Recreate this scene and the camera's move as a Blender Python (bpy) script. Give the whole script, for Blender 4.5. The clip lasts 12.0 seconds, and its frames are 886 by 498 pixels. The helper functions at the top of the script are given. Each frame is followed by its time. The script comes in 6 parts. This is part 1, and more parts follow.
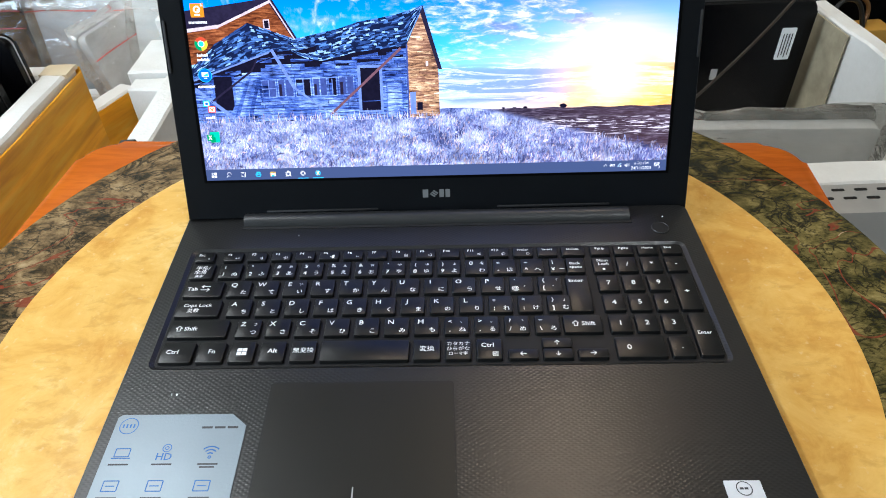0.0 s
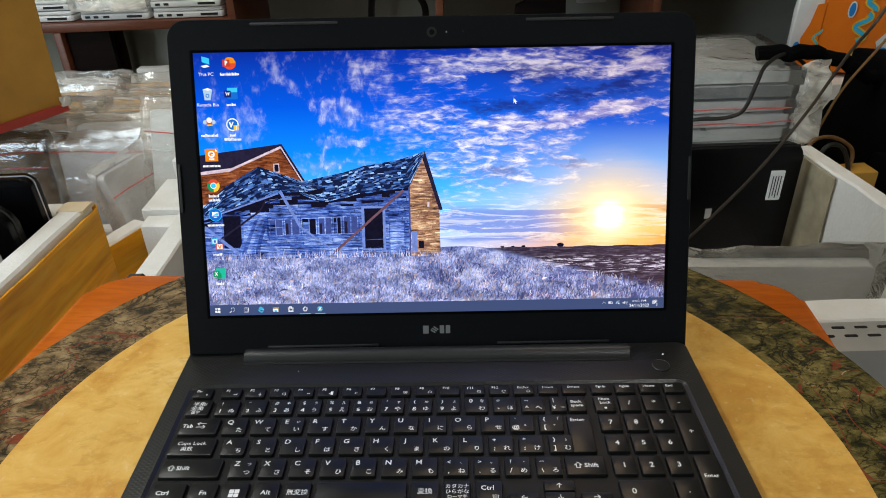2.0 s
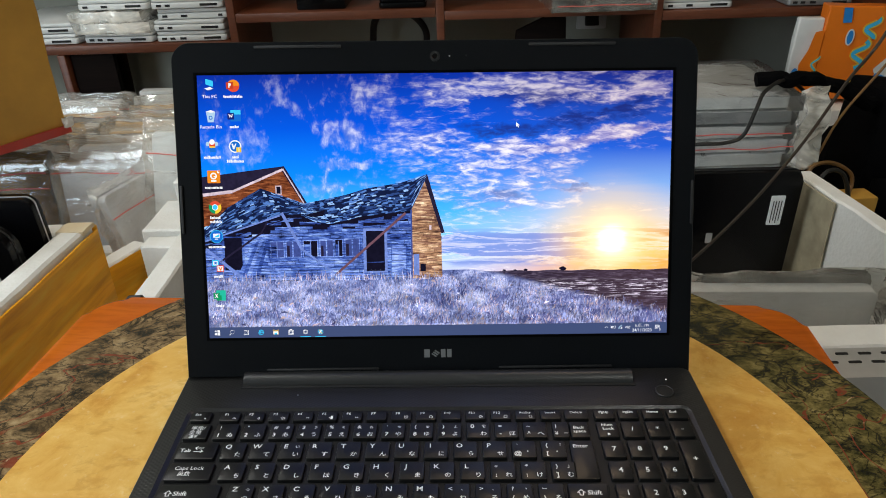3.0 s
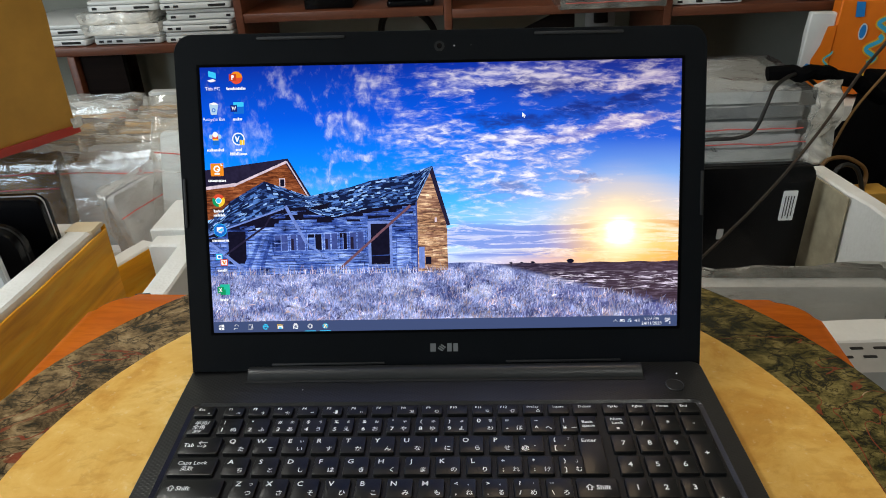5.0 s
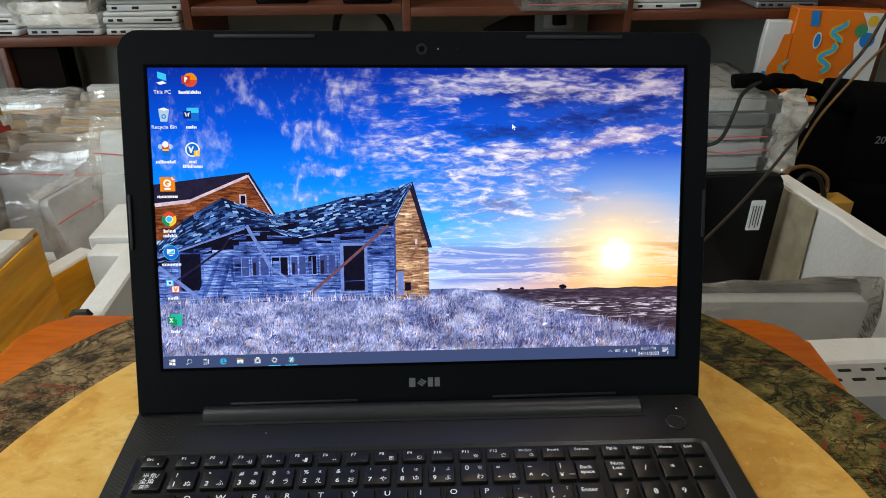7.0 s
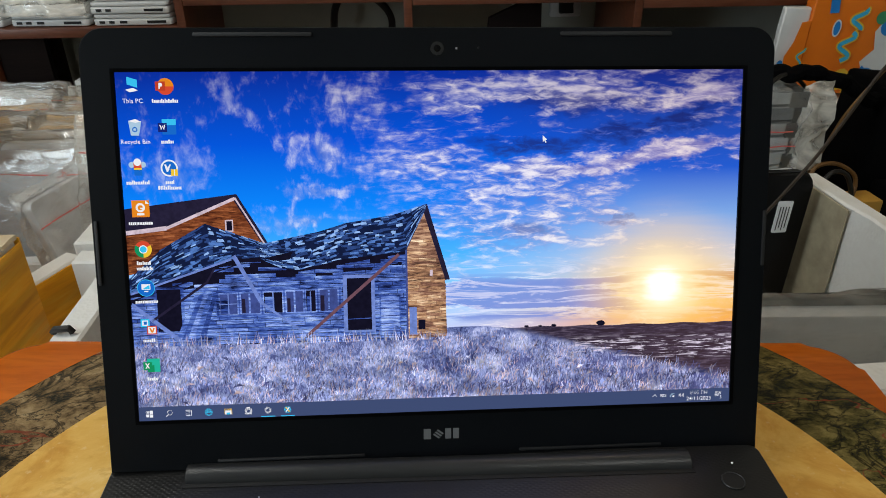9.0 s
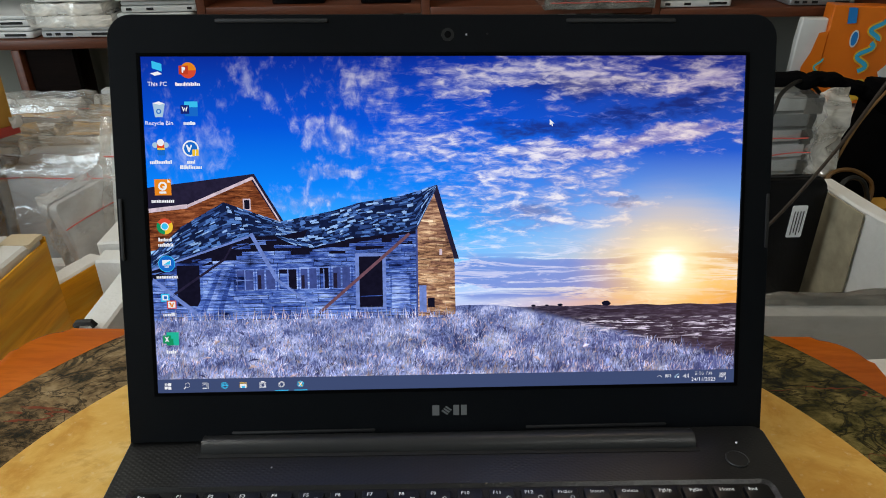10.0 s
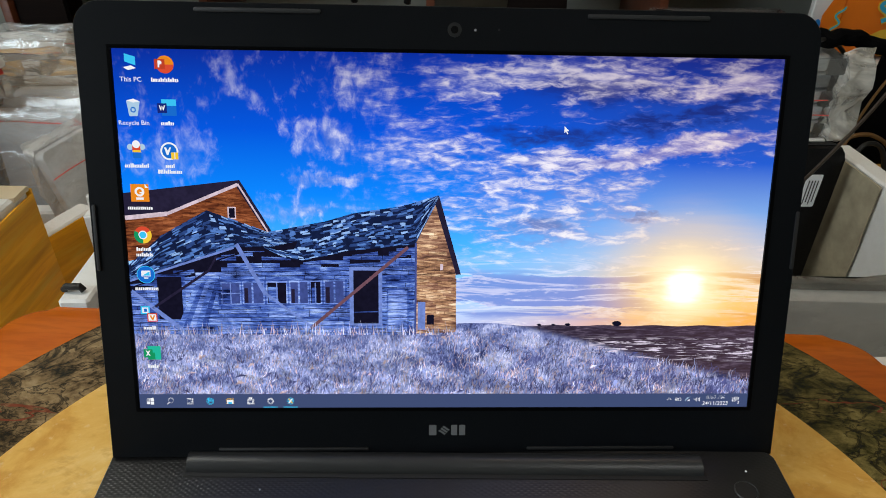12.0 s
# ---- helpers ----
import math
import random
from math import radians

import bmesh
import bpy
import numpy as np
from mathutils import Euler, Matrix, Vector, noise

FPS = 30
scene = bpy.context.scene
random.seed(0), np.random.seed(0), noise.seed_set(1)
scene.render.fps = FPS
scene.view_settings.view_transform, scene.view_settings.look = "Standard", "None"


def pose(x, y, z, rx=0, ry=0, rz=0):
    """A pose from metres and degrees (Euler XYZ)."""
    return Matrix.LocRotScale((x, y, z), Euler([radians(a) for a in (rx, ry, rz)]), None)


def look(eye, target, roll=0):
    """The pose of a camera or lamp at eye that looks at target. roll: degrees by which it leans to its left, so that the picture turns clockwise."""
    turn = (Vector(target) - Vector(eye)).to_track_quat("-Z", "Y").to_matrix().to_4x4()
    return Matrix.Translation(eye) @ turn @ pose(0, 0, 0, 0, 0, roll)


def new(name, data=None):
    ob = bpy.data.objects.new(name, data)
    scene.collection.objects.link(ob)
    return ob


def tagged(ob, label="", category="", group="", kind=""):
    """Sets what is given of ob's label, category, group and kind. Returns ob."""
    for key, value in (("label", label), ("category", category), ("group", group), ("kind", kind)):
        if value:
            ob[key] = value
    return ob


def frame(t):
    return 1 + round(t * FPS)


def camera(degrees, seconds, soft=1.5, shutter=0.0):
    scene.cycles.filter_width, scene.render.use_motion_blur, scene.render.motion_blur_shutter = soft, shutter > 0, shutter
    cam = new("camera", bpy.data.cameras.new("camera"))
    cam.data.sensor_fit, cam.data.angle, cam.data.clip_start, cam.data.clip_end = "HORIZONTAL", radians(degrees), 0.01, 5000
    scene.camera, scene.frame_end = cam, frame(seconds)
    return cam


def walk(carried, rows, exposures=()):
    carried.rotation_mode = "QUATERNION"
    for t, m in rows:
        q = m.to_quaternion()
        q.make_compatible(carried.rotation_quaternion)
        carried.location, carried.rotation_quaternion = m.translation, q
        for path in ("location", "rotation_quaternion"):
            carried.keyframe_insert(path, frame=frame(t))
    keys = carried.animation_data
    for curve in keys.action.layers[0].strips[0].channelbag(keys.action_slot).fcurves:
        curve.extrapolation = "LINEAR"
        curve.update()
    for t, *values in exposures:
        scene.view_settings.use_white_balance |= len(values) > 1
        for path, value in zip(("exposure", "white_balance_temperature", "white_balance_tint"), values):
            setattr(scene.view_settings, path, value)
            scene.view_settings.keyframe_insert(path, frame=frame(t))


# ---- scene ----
cam = camera(64.8, 12.0, soft=0.95)
PATH = [
    (0, (0.014, -0.432, 1.096), (-0.022, 1.083, -0.209), -2.7),
    (0.5, (0.013, -0.434, 1.094), (-0.063, 1.107, -0.178), -2.9),
    (1, (0.017, -0.439, 1.099), (-0.073, 1.213, -0.025), -2.7),
    (1.5, (0.017, -0.438, 1.099), (-0.062, 1.254, 0.035), -2.8),
    (2, (0.017, -0.435, 1.101), (-0.019, 1.299, 0.106), -2.3),
    (2.5, (0.016, -0.435, 1.102), (-0.017, 1.319, 0.14), -1.7),
    (3, (0.015, -0.433, 1.1), (-0.017, 1.334, 0.162), -1.9),
    (5, (0.018, -0.43, 1.091), (-0.043, 1.338, 0.158), -2.6),
    (5.2, (0.016, -0.420, 1.087), (-0.021, 1.338, 0.145), -2.4),
    (5.5, (0.007, -0.39, 1.077), (0.024, 1.35, 0.09), -1.3),
    (6, (-0.003, -0.383, 1.081), (0.063, 1.357, 0.097), -0.2),
    (6.5, (-0.006, -0.376, 1.083), (0.082, 1.373, 0.118), -0.4),
    (7, (-0.004, -0.378, 1.084), (0.08, 1.385, 0.144), -0.3),
    (7.5, (-0.003, -0.38, 1.083), (0.068, 1.401, 0.175), -0.7),
    (7.7, (-0.001, -0.378, 1.082), (0.067, 1.404, 0.177), -0.5),
    (9.3, (-0.013, -0.303, 1.071), (0.078, 1.44, 0.095), -0.4),
    (9.5, (-0.012, -0.313, 1.063), (0.078, 1.436, 0.098), 0.2),
    (10, (-0.008, -0.33, 1.063), (0.027, 1.442, 0.135), -0.9),
    (10.5, (-0.01, -0.327, 1.059), (0.019, 1.455, 0.153), -0.9),
    (11, (-0.012, -0.332, 1.056), (0.083, 1.452, 0.157), -0.8),
    (11.5, (-0.015, -0.309, 1.083), (0.088, 1.418, 0.08), -1.4),
    (12, (-0.008, -0.28, 1.089), (0.027, 1.389, -0.012), 0.4),
]
walk(cam, [(t, look(eye, target, roll)) for t, eye, target, roll in PATH],
     exposures=((0.0, 0.74, 5900, 10), (0.5, 0.60, 6050, 10), (1.0, 0.40, 6300, 10), (1.5, 0.20, 6450, 10), (2.5, 0.08, 6500, 10), (5.0, 0.08, 6500, 10),
                (6.0, 0.04, 6500, 10), (7.5, 0.0, 6500, 10), (9.5, -0.18, 6500, 10), (10.5, -0.16, 6500, 10), (12.0, -0.10, 6500, 10)))

# ---- world and light ----
world = bpy.data.worlds.new("world")
scene.world = world
world.use_nodes = True
sky = world.node_tree.nodes.new("ShaderNodeTexSky")
sky.sky_type, sky.sun_disc, sky.sun_elevation, sky.sun_rotation = "NISHITA", False, radians(35), radians(250)
world.node_tree.links.new(sky.outputs[0], world.node_tree.nodes["Background"].inputs[0])
world.node_tree.nodes["Background"].inputs[1].default_value = 0.1


def area_lamp(name, m, sx, sy, power, colour):
    d = bpy.data.lights.new(name, "AREA")
    d.shape, d.size, d.size_y, d.energy, d.color = "RECTANGLE", sx, sy, power, colour
    ob = new(name, d)
    ob.matrix_world = m
    return tagged(ob, kind="structure")


# daylight in the shopfront opening, and the tubes under the ceiling, the last an added fill
area_lamp("window_light", look((-2.05, -0.95, 1.5), (0.0, 0.1, 0.75)), 1.3, 1.5, 35, (0.78, 0.92, 1.0))
area_lamp("tube_light", look((-1.05, 0.35, 2.58), (-1.05, 0.35, 0)), 0.12, 1.2, 15.5, (0.96, 0.97, 0.92))
area_lamp("tube_light", look((0.36, 0.90, 2.58), (0.36, 0.90, 0)), 0.12, 0.7, 4.6, (1.0, 0.72, 0.46))
# unseen fill behind the camera, brightens the faces turned to it
area_lamp("tube_light", look((0.75, -1.35, 2.58), (0.75, -1.35, 0)), 0.12, 1.2, 7, (0.96, 0.97, 0.92))


# ---- materials ----
class Graph:
    """Short way to wire a node material."""

    def __init__(self, name):
        self.m = bpy.data.materials.new(name)
        self.m.use_nodes = True
        self.t = self.m.node_tree
        self.t.nodes.clear()

    def add(self, kind, ins=(), out=0, operation="", use_clamp=False, interpolation_type="", blend_type="", wave_profile=""):
        n = self.t.nodes.new("ShaderNode" + kind)
        if operation:
            n.operation, n.use_clamp = operation, use_clamp
        if interpolation_type:
            n.interpolation_type = interpolation_type
        if blend_type:
            n.blend_type = blend_type
        if wave_profile:
            n.wave_profile = wave_profile
        for k, v in dict(ins).items():
            if isinstance(v, bpy.types.NodeSocket):
                self.t.links.new(v, n.inputs[k])
            else:
                n.inputs[k].default_value = v
        return n.outputs[out]

    def math(self, op, a, b=0.0, clamp=False):
        return self.add("Math", {0: a, 1: b}, operation=op, use_clamp=clamp)

    def span(self, v, a, b, c=0.0, d=1.0, smooth=True):
        return self.add("MapRange", {0: v, 1: a, 2: b, 3: c, 4: d}, interpolation_type="SMOOTHSTEP" if smooth else "LINEAR")

    def mix(self, f, a, b, how="MIX"):
        a = (*a, 1) if isinstance(a, tuple) and len(a) == 3 else a
        b = (*b, 1) if isinstance(b, tuple) and len(b) == 3 else b
        return self.add("MixRGB", {0: f, 1: a, 2: b}, blend_type=how)

    def ramp(self, f, stops):
        n = self.t.nodes.new("ShaderNodeValToRGB")
        e = n.color_ramp.elements
        for i, (p, c) in enumerate(stops):
            q = e[i] if i < 2 else e.new(p)
            q.position, q.color = p, (*c, 1)
        self.t.links.new(f, n.inputs[0])
        return n.outputs[0]

    def coords(self, scale=(1, 1, 1), rot=(0, 0, 0), loc=(0, 0, 0)):
        c = self.add("TexCoord", out=3)
        return self.add("Mapping", {0: c, 1: loc, 2: rot, 3: scale})

    def noise(self, co, scale, detail=4.0, rough=0.55, dist=0.0):
        return self.add("TexNoise", {"Vector": co, "Scale": scale, "Detail": detail, "Roughness": rough, "Distortion": dist})

    def bump(self, h, strength=0.3, depth=0.001):
        return self.add("Bump", {"Height": h, "Strength": strength, "Distance": depth})

    def done(self, shader):
        o = self.t.nodes.new("ShaderNodeOutputMaterial")
        self.t.links.new(shader, o.inputs[0])
        return self.m

    def surface(self, colour, rough=0.5, metal=0.0, normal=None, spec=0.5, coat=0.0):
        ins = {"Base Color": (*colour, 1) if isinstance(colour, tuple) and len(colour) == 3 else colour,
               "Roughness": rough, "Metallic": metal, "Specular IOR Level": spec, "Coat Weight": coat, "Coat Roughness": 0.15}
        if normal is not None:
            ins["Normal"] = normal
        return self.done(self.add("BsdfPrincipled", ins))


def plain(name, colour, rough=0.5, metal=0.0, grain=600.0, vary=0.18, bump=0.15, depth=0.0004, blot=9.0, spec=0.5, coat=0.0):
    """A paint or plastic with fine grain and soft blotches."""
    g = Graph(name)
    co = g.coords()
    fine, soft = g.noise(co, grain, 3), g.noise(co, blot, 5, 0.6)
    k = g.span(soft, 0.3, 0.7, 1 - vary, 1 + vary, False)
    col = g.mix(1.0, colour, g.add("CombineColor", {0: k, 1: k, 2: k}), "MULTIPLY")
    r = g.math("ADD", rough - 0.06, g.math("MULTIPLY", g.noise(co, blot * 4, 4), 0.12))
    return g.surface(col, r, metal, g.bump(fine, bump, depth), spec, coat)


def marble_cream():
    g = Graph("cream_marble")
    co = g.coords()
    a = g.noise(co, 20, 7, 0.68, 0.5)
    b = g.noise(g.coords((1, 1.7, 1), (0, 0, 0.5)), 52, 5, 0.6, 0.3)
    col = g.ramp(a, [(0.30, (0.60, 0.29, 0.050)), (0.46, (0.74, 0.42, 0.095)), (0.58, (0.80, 0.49, 0.130)), (0.72, (0.88, 0.62, 0.24))])
    col = g.mix(g.span(b, 0.50, 0.68, 0, 0.55), col, (0.58, 0.30, 0.06))
    col = g.mix(g.span(g.noise(co, 160, 3), 0.6, 0.75, 0, 0.3), col, (0.86, 0.7, 0.42))
    return g.surface(col, 0.26, 0, g.bump(g.noise(co, 250, 3), 0.05, 0.0003), 0.3)


def marble_dark():
    """Olive and brown forest marble with black cracks and rust-red veins."""
    g = Graph("dark_marble")
    co = g.coords()
    a = g.noise(g.coords((1, 1.35, 1), (0, 0, 0.5)), 42, 11, 0.72, 0.35)
    b = g.noise(co, 13, 6, 0.65, 0.8)
    x = g.t.nodes.new("ShaderNodeSeparateXYZ")
    g.t.links.new(co, x.inputs[0])
    olive = g.ramp(a, [(0.34, (0.006, 0.008, 0.004)), (0.43, (0.042, 0.036, 0.010)), (0.51, (0.112, 0.088, 0.026)), (0.59, (0.205, 0.155, 0.048)), (0.74, (0.40, 0.31, 0.13))])
    brown = g.ramp(a, [(0.34, (0.016, 0.011, 0.006)), (0.43, (0.085, 0.054, 0.024)), (0.51, (0.19, 0.122, 0.056)), (0.59, (0.29, 0.195, 0.095)), (0.74, (0.46, 0.34, 0.19))])
    side = g.math("ADD", g.math("MULTIPLY", x.outputs[0], -1.2), b)
    col = g.mix(g.span(side, 0.28, 0.68), olive, brown)
    # black cloudy patches and two sizes of cracks
    col = g.mix(g.span(g.noise(g.coords((1, 1.8, 1), (0, 0, 0.7), (5, 2, 0)), 16, 6, 0.65, 0.6), 0.56, 0.66, 0, 0.85), col, (0.010, 0.011, 0.007))
    for size, wide, turn in ((9, 0.013, 0.9), (20, 0.022, -0.5)):
        w = g.noise(g.coords((1, 2.0, 1), (0, 0, turn)), size, 6, 0.6, 0.9)
        col = g.mix(g.span(g.math("ABSOLUTE", g.math("SUBTRACT", w, 0.5)), 0.0, wide, 0.8, 0.0), col, (0.008, 0.007, 0.005))
    # red veins, in places broad, with pale grains in them
    wr = g.noise(g.coords((0.8, 1.6, 1), (0, 0, 0.35), (3, 1, 0)), 4.6, 4, 0.55, 0.9)
    broad = g.span(g.noise(co, 7, 3), 0.45, 0.72, 0.0020, 0.008)
    red = g.math("LESS_THAN", g.math("ABSOLUTE", g.math("SUBTRACT", wr, 0.5)), broad)
    rust = g.mix(g.span(g.noise(co, 95, 4), 0.63, 0.68), g.mix(a, (0.10, 0.016, 0.008), (0.30, 0.065, 0.030)), (0.46, 0.30, 0.18))
    col = g.mix(g.math("MULTIPLY", red, g.span(g.noise(co, 60, 4), 0.34, 0.55, 0.35, 0.9)), col, rust)
    return g.surface(col, 0.20, 0, g.bump(a, 0.03, 0.0004), 0.3)


def tape_yellow():
    g = Graph("yellow_tape")
    co = g.coords()
    st = g.noise(g.coords((1.5, 1.5, 14)), 6, 5, 0.55, 0.4)
    col = g.ramp(st, [(0.3, (0.70, 0.29, 0.006)), (0.52, (0.86, 0.40, 0.010)), (0.75, (0.88, 0.50, 0.05))])
    bands = g.span(g.noise(g.coords((0.3, 0.3, 9)), 2.2, 2), 0.44, 0.56, 0.82, 1.08)
    col = g.mix(1.0, col, g.add("CombineColor", {0: bands, 1: bands, 2: bands}), "MULTIPLY")
    return g.surface(col, 0.30, 0, g.bump(g.noise(g.coords((1, 1, 5)), 20, 4), 0.35, 0.002), 0.4)


def foam(name="foam", tone=(0.80, 0.79, 0.76)):
    g = Graph(name)
    co = g.coords()
    cells = g.add("TexVoronoi", {"Vector": co, "Scale": 190.0})
    dirt = g.span(g.noise(co, 8, 6, 0.65), 0.35, 0.7, 0, 0.35)
    return g.surface(g.mix(dirt, tone, (0.55, 0.52, 0.45)), 0.8, 0, g.bump(cells, 0.5, 0.0012))


def wood(name, a, b, rough=0.35, grain=(1, 14, 14), size=5.0, spec=0.5):
    g = Graph(name)
    n = g.noise(g.coords(grain), size, 7, 0.62, 0.9)
    f = g.noise(g.coords(tuple(3 * s for s in grain)), size * 3, 4)
    col = g.mix(g.span(f, 0.4, 0.7, 0, 0.35), g.ramp(n, [(0.3, a), (0.7, b)]), tuple(0.6 * c for c in a))
    return g.surface(col, rough, 0, g.bump(n, 0.12, 0.0008), spec)


def film_bag(name="clear_bag", haze=0.19, tint=(0.92, 0.86, 0.76)):
    """Thin clear polythene: see-through, glossy, slightly milky where it creases."""
    g = Graph(name)
    co = g.coords()
    crease = g.noise(g.coords((1, 1, 2.2)), 9, 4, 0.5, 1.6)
    nrm = g.bump(crease, 0.7, 0.009)
    body = g.add("MixShader", {0: g.span(crease, 0.35, 0.72, haze * 0.5, haze * 1.7), 1: g.add("BsdfTransparent", {0: (0.96, 0.96, 0.95, 1)}),
                               2: g.add("BsdfDiffuse", {0: (*tint, 1), "Normal": nrm})})
    fres = g.add("Fresnel", {0: 1.48, 1: nrm})
    return g.done(g.add("MixShader", {0: g.math("ADD", g.math("MULTIPLY", fres, 1.5), 0.05, True), 1: body, 2: g.add("BsdfGlossy", {0: (1, 1, 1, 1), 1: 0.07, "Normal": nrm})}))


def palm_rest():
    """Moulded plastic with a fine diamond relief."""
    g = Graph("textured_black_plastic")
    w = [g.add("TexWave", {0: g.coords((1, 1.5, 1), (0, 0, radians(a))), 1: 112.0}, wave_profile="SIN") for a in (45, -45)]
    h = g.math("MULTIPLY", w[0], w[1])
    soft = g.noise(g.coords(), 14, 5)
    return g.surface(g.mix(soft, (0.0095, 0.0096, 0.0100), (0.0140, 0.0132, 0.0124)), 0.28, 0, g.bump(h, 0.17, 0.0005), 0.5)


def glow(name, colour, strength=1.0):
    g = Graph(name)
    return g.done(g.add("Emission", {0: (*colour, 1), 1: strength}))


M = {
    "cream": marble_cream(), "marble": marble_dark(), "tape": tape_yellow(), "foam": foam(), "palm": palm_rest(),
    "orange": wood("orange_varnished_wood", (0.52, 0.105, 0.006), (0.62, 0.145, 0.010), 0.20, (1, 5, 5), 4.0),
    "shelf": wood("red_brown_shelf_wood", (0.095, 0.026, 0.011), (0.165, 0.050, 0.021), 0.4),
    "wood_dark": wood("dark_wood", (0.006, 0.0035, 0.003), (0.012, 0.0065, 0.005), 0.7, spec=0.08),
    # bag_dim: darker copy of the bag film, shade of the right stacks in its tint
    "bag": film_bag(), "bag_dim": film_bag("shaded_bag", 0.07, (0.55, 0.58, 0.60)), "bag_thick": film_bag("milky_bag", 0.5),
    "deck": plain("black_plastic", (0.0085, 0.0088, 0.0096), 0.42, spec=0.3, grain=1500, blot=14),
    "lid": plain("lid_plastic", (0.0036, 0.0044, 0.0058), 0.5, spec=0.10, grain=1800, blot=10),
    "key": plain("key_plastic", (0.0062, 0.0062, 0.0064), 0.31, spec=0.34, grain=1600, blot=60, vary=0.3),
    "hinge": plain("hinge_plastic", (0.020, 0.0202, 0.021), 0.33, spec=0.5, grain=1500),
    "tray": plain("tray_plastic", (0.0085, 0.0086, 0.009), 0.5, spec=0.25),
    "pad": plain("touchpad_plastic", (0.0125, 0.0116, 0.0096), 0.30, spec=0.34, grain=2500, blot=5, vary=0.05, bump=0),
    "border": plain("panel_border_black", (0.0012, 0.0012, 0.0014), 0.7, spec=0.03),
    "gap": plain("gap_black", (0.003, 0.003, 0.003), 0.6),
    "print": plain("white_print", (0.86, 0.87, 0.88), 0.5, bump=0, vary=0.1),
    "mark": plain("dull_mark_metal", (0.22, 0.225, 0.235), 0.4, 0.5),
    "silver": plain("grey_logo_metal", (0.55, 0.56, 0.58), 0.32, 0.7),
    "sticker": plain("silver_sticker", (0.22, 0.265, 0.30), 0.34, 0.25, blot=5, vary=0.08),
    "blue_print": plain("blue_print", (0.02, 0.11, 0.32), 0.5, bump=0),
    "dark_print": plain("dark_print", (0.04, 0.04, 0.045), 0.5, bump=0),
    "chip_sticker": plain("pale_sticker", (0.62, 0.63, 0.66), 0.35, 0.1),
    "white_case": plain("white_casing", (0.68, 0.69, 0.68), 0.38, blot=6, vary=0.1),
    "grey_case": plain("grey_casing", (0.24, 0.245, 0.25), 0.36, 0.4, blot=6),
    "silver_case": plain("silver_casing", (0.60, 0.61, 0.62), 0.34, 0.25, blot=6),
    "tan_case": plain("tan_casing", (0.66, 0.46, 0.24), 0.4, blot=6),
    # tan that stands for shadow on the right foam wall
    "liner": plain("foam_shade_tan", (0.36, 0.31, 0.21), 0.6, blot=30, vary=0.25),
    "foam_tan": foam("stained_foam", (0.74, 0.60, 0.38)),
    "black_case": plain("black_casing", (0.0026, 0.0026, 0.0032), 0.24, blot=8, spec=0.16),
    "black_matt": plain("black_cloth", (0.0022, 0.0022, 0.0026), 0.85, spec=0.05, grain=300, bump=0.5, depth=0.002),
    "card": plain("brown_cardboard", (0.60, 0.32, 0.050), 0.65, grain=200, blot=6),
    "tape_red": plain("red_tape", (0.50, 0.040, 0.02), 0.35),
    "zip": plain("red_zip_line", (0.70, 0.12, 0.10), 0.4, bump=0),
    "rubber": plain("rubber", (0.008, 0.008, 0.009), 0.6),
    "cable_brown": plain("brown_cable", (0.16, 0.075, 0.018), 0.45),
    "bag_grey": plain("bagged_grey_casing", (0.52, 0.53, 0.52), 0.34, 0.2, blot=4, vary=0.12),
    "cable_black": plain("black_cable", (0.007, 0.006, 0.005), 0.45),
    "cable_dark": plain("dark_brown_cable", (0.034, 0.021, 0.013), 0.4),
    "carton": plain("orange_carton_print", (0.86, 0.20, 0.012), 0.35, vary=0.06, bump=0.03),
    "carton_white": plain("white_carton_print", (0.72, 0.73, 0.72), 0.35, vary=0.08, bump=0.03),
    "carton_blue": plain("blue_carton_print", (0.02, 0.22, 0.62), 0.35, vary=0.05, bump=0),
    "carton_green": plain("green_carton_print", (0.05, 0.30, 0.14), 0.35, vary=0.05, bump=0),
    "carton_yellow": plain("yellow_carton_print", (0.82, 0.52, 0.05), 0.35, vary=0.1, bump=0),
    "carton_cyan": plain("cyan_carton_print", (0.05, 0.45, 0.72), 0.35, vary=0.05, bump=0),
    "wall": plain("wall_paint", (0.40, 0.405, 0.35), 0.8, grain=90, blot=2.5, bump=0.25, depth=0.002),
    "floor": plain("floor_tile", (0.22, 0.19, 0.16), 0.3, blot=3),
    "ceiling": plain("ceiling_paint", (0.78, 0.77, 0.74), 0.8, blot=2),
    "metal": plain("slotted_steel", (0.48, 0.47, 0.45), 0.38, 0.4),
    "tube": glow("lamp_tube", (1.0, 0.9, 0.75), 4.0),
}


# ---- building helpers ----
def finish(name, bm, mats, angle=35):
    me = bpy.data.meshes.new(name)
    bmesh.ops.recalc_face_normals(bm, faces=bm.faces)
    bm.to_mesh(me)
    bm.free()
    for m in mats if isinstance(mats, (list, tuple)) else [mats]:
        me.materials.append(m)
    me.polygons.foreach_set("use_smooth", [True] * len(me.polygons))
    me.set_sharp_from_angle(angle=radians(angle))
    return me


def part(name, bm, material, parent=None, label="", m=None):
    """One bmesh as one mesh object, under a thing or a part."""
    ob = new(name, finish(name, bm, material))
    if parent is not None:
        ob.parent = parent
    if m is not None:
        ob.matrix_basis = m
    return tagged(ob, label) if label else ob


def thing(name, m, label, category, group=""):
    ob = new(name)
    ob.matrix_basis = m
    ob.empty_display_size = 0.05
    return tagged(ob, label, category, group)


def setting(name, bm, material, label):
    return tagged(part(name, bm, material), label, kind="structure")


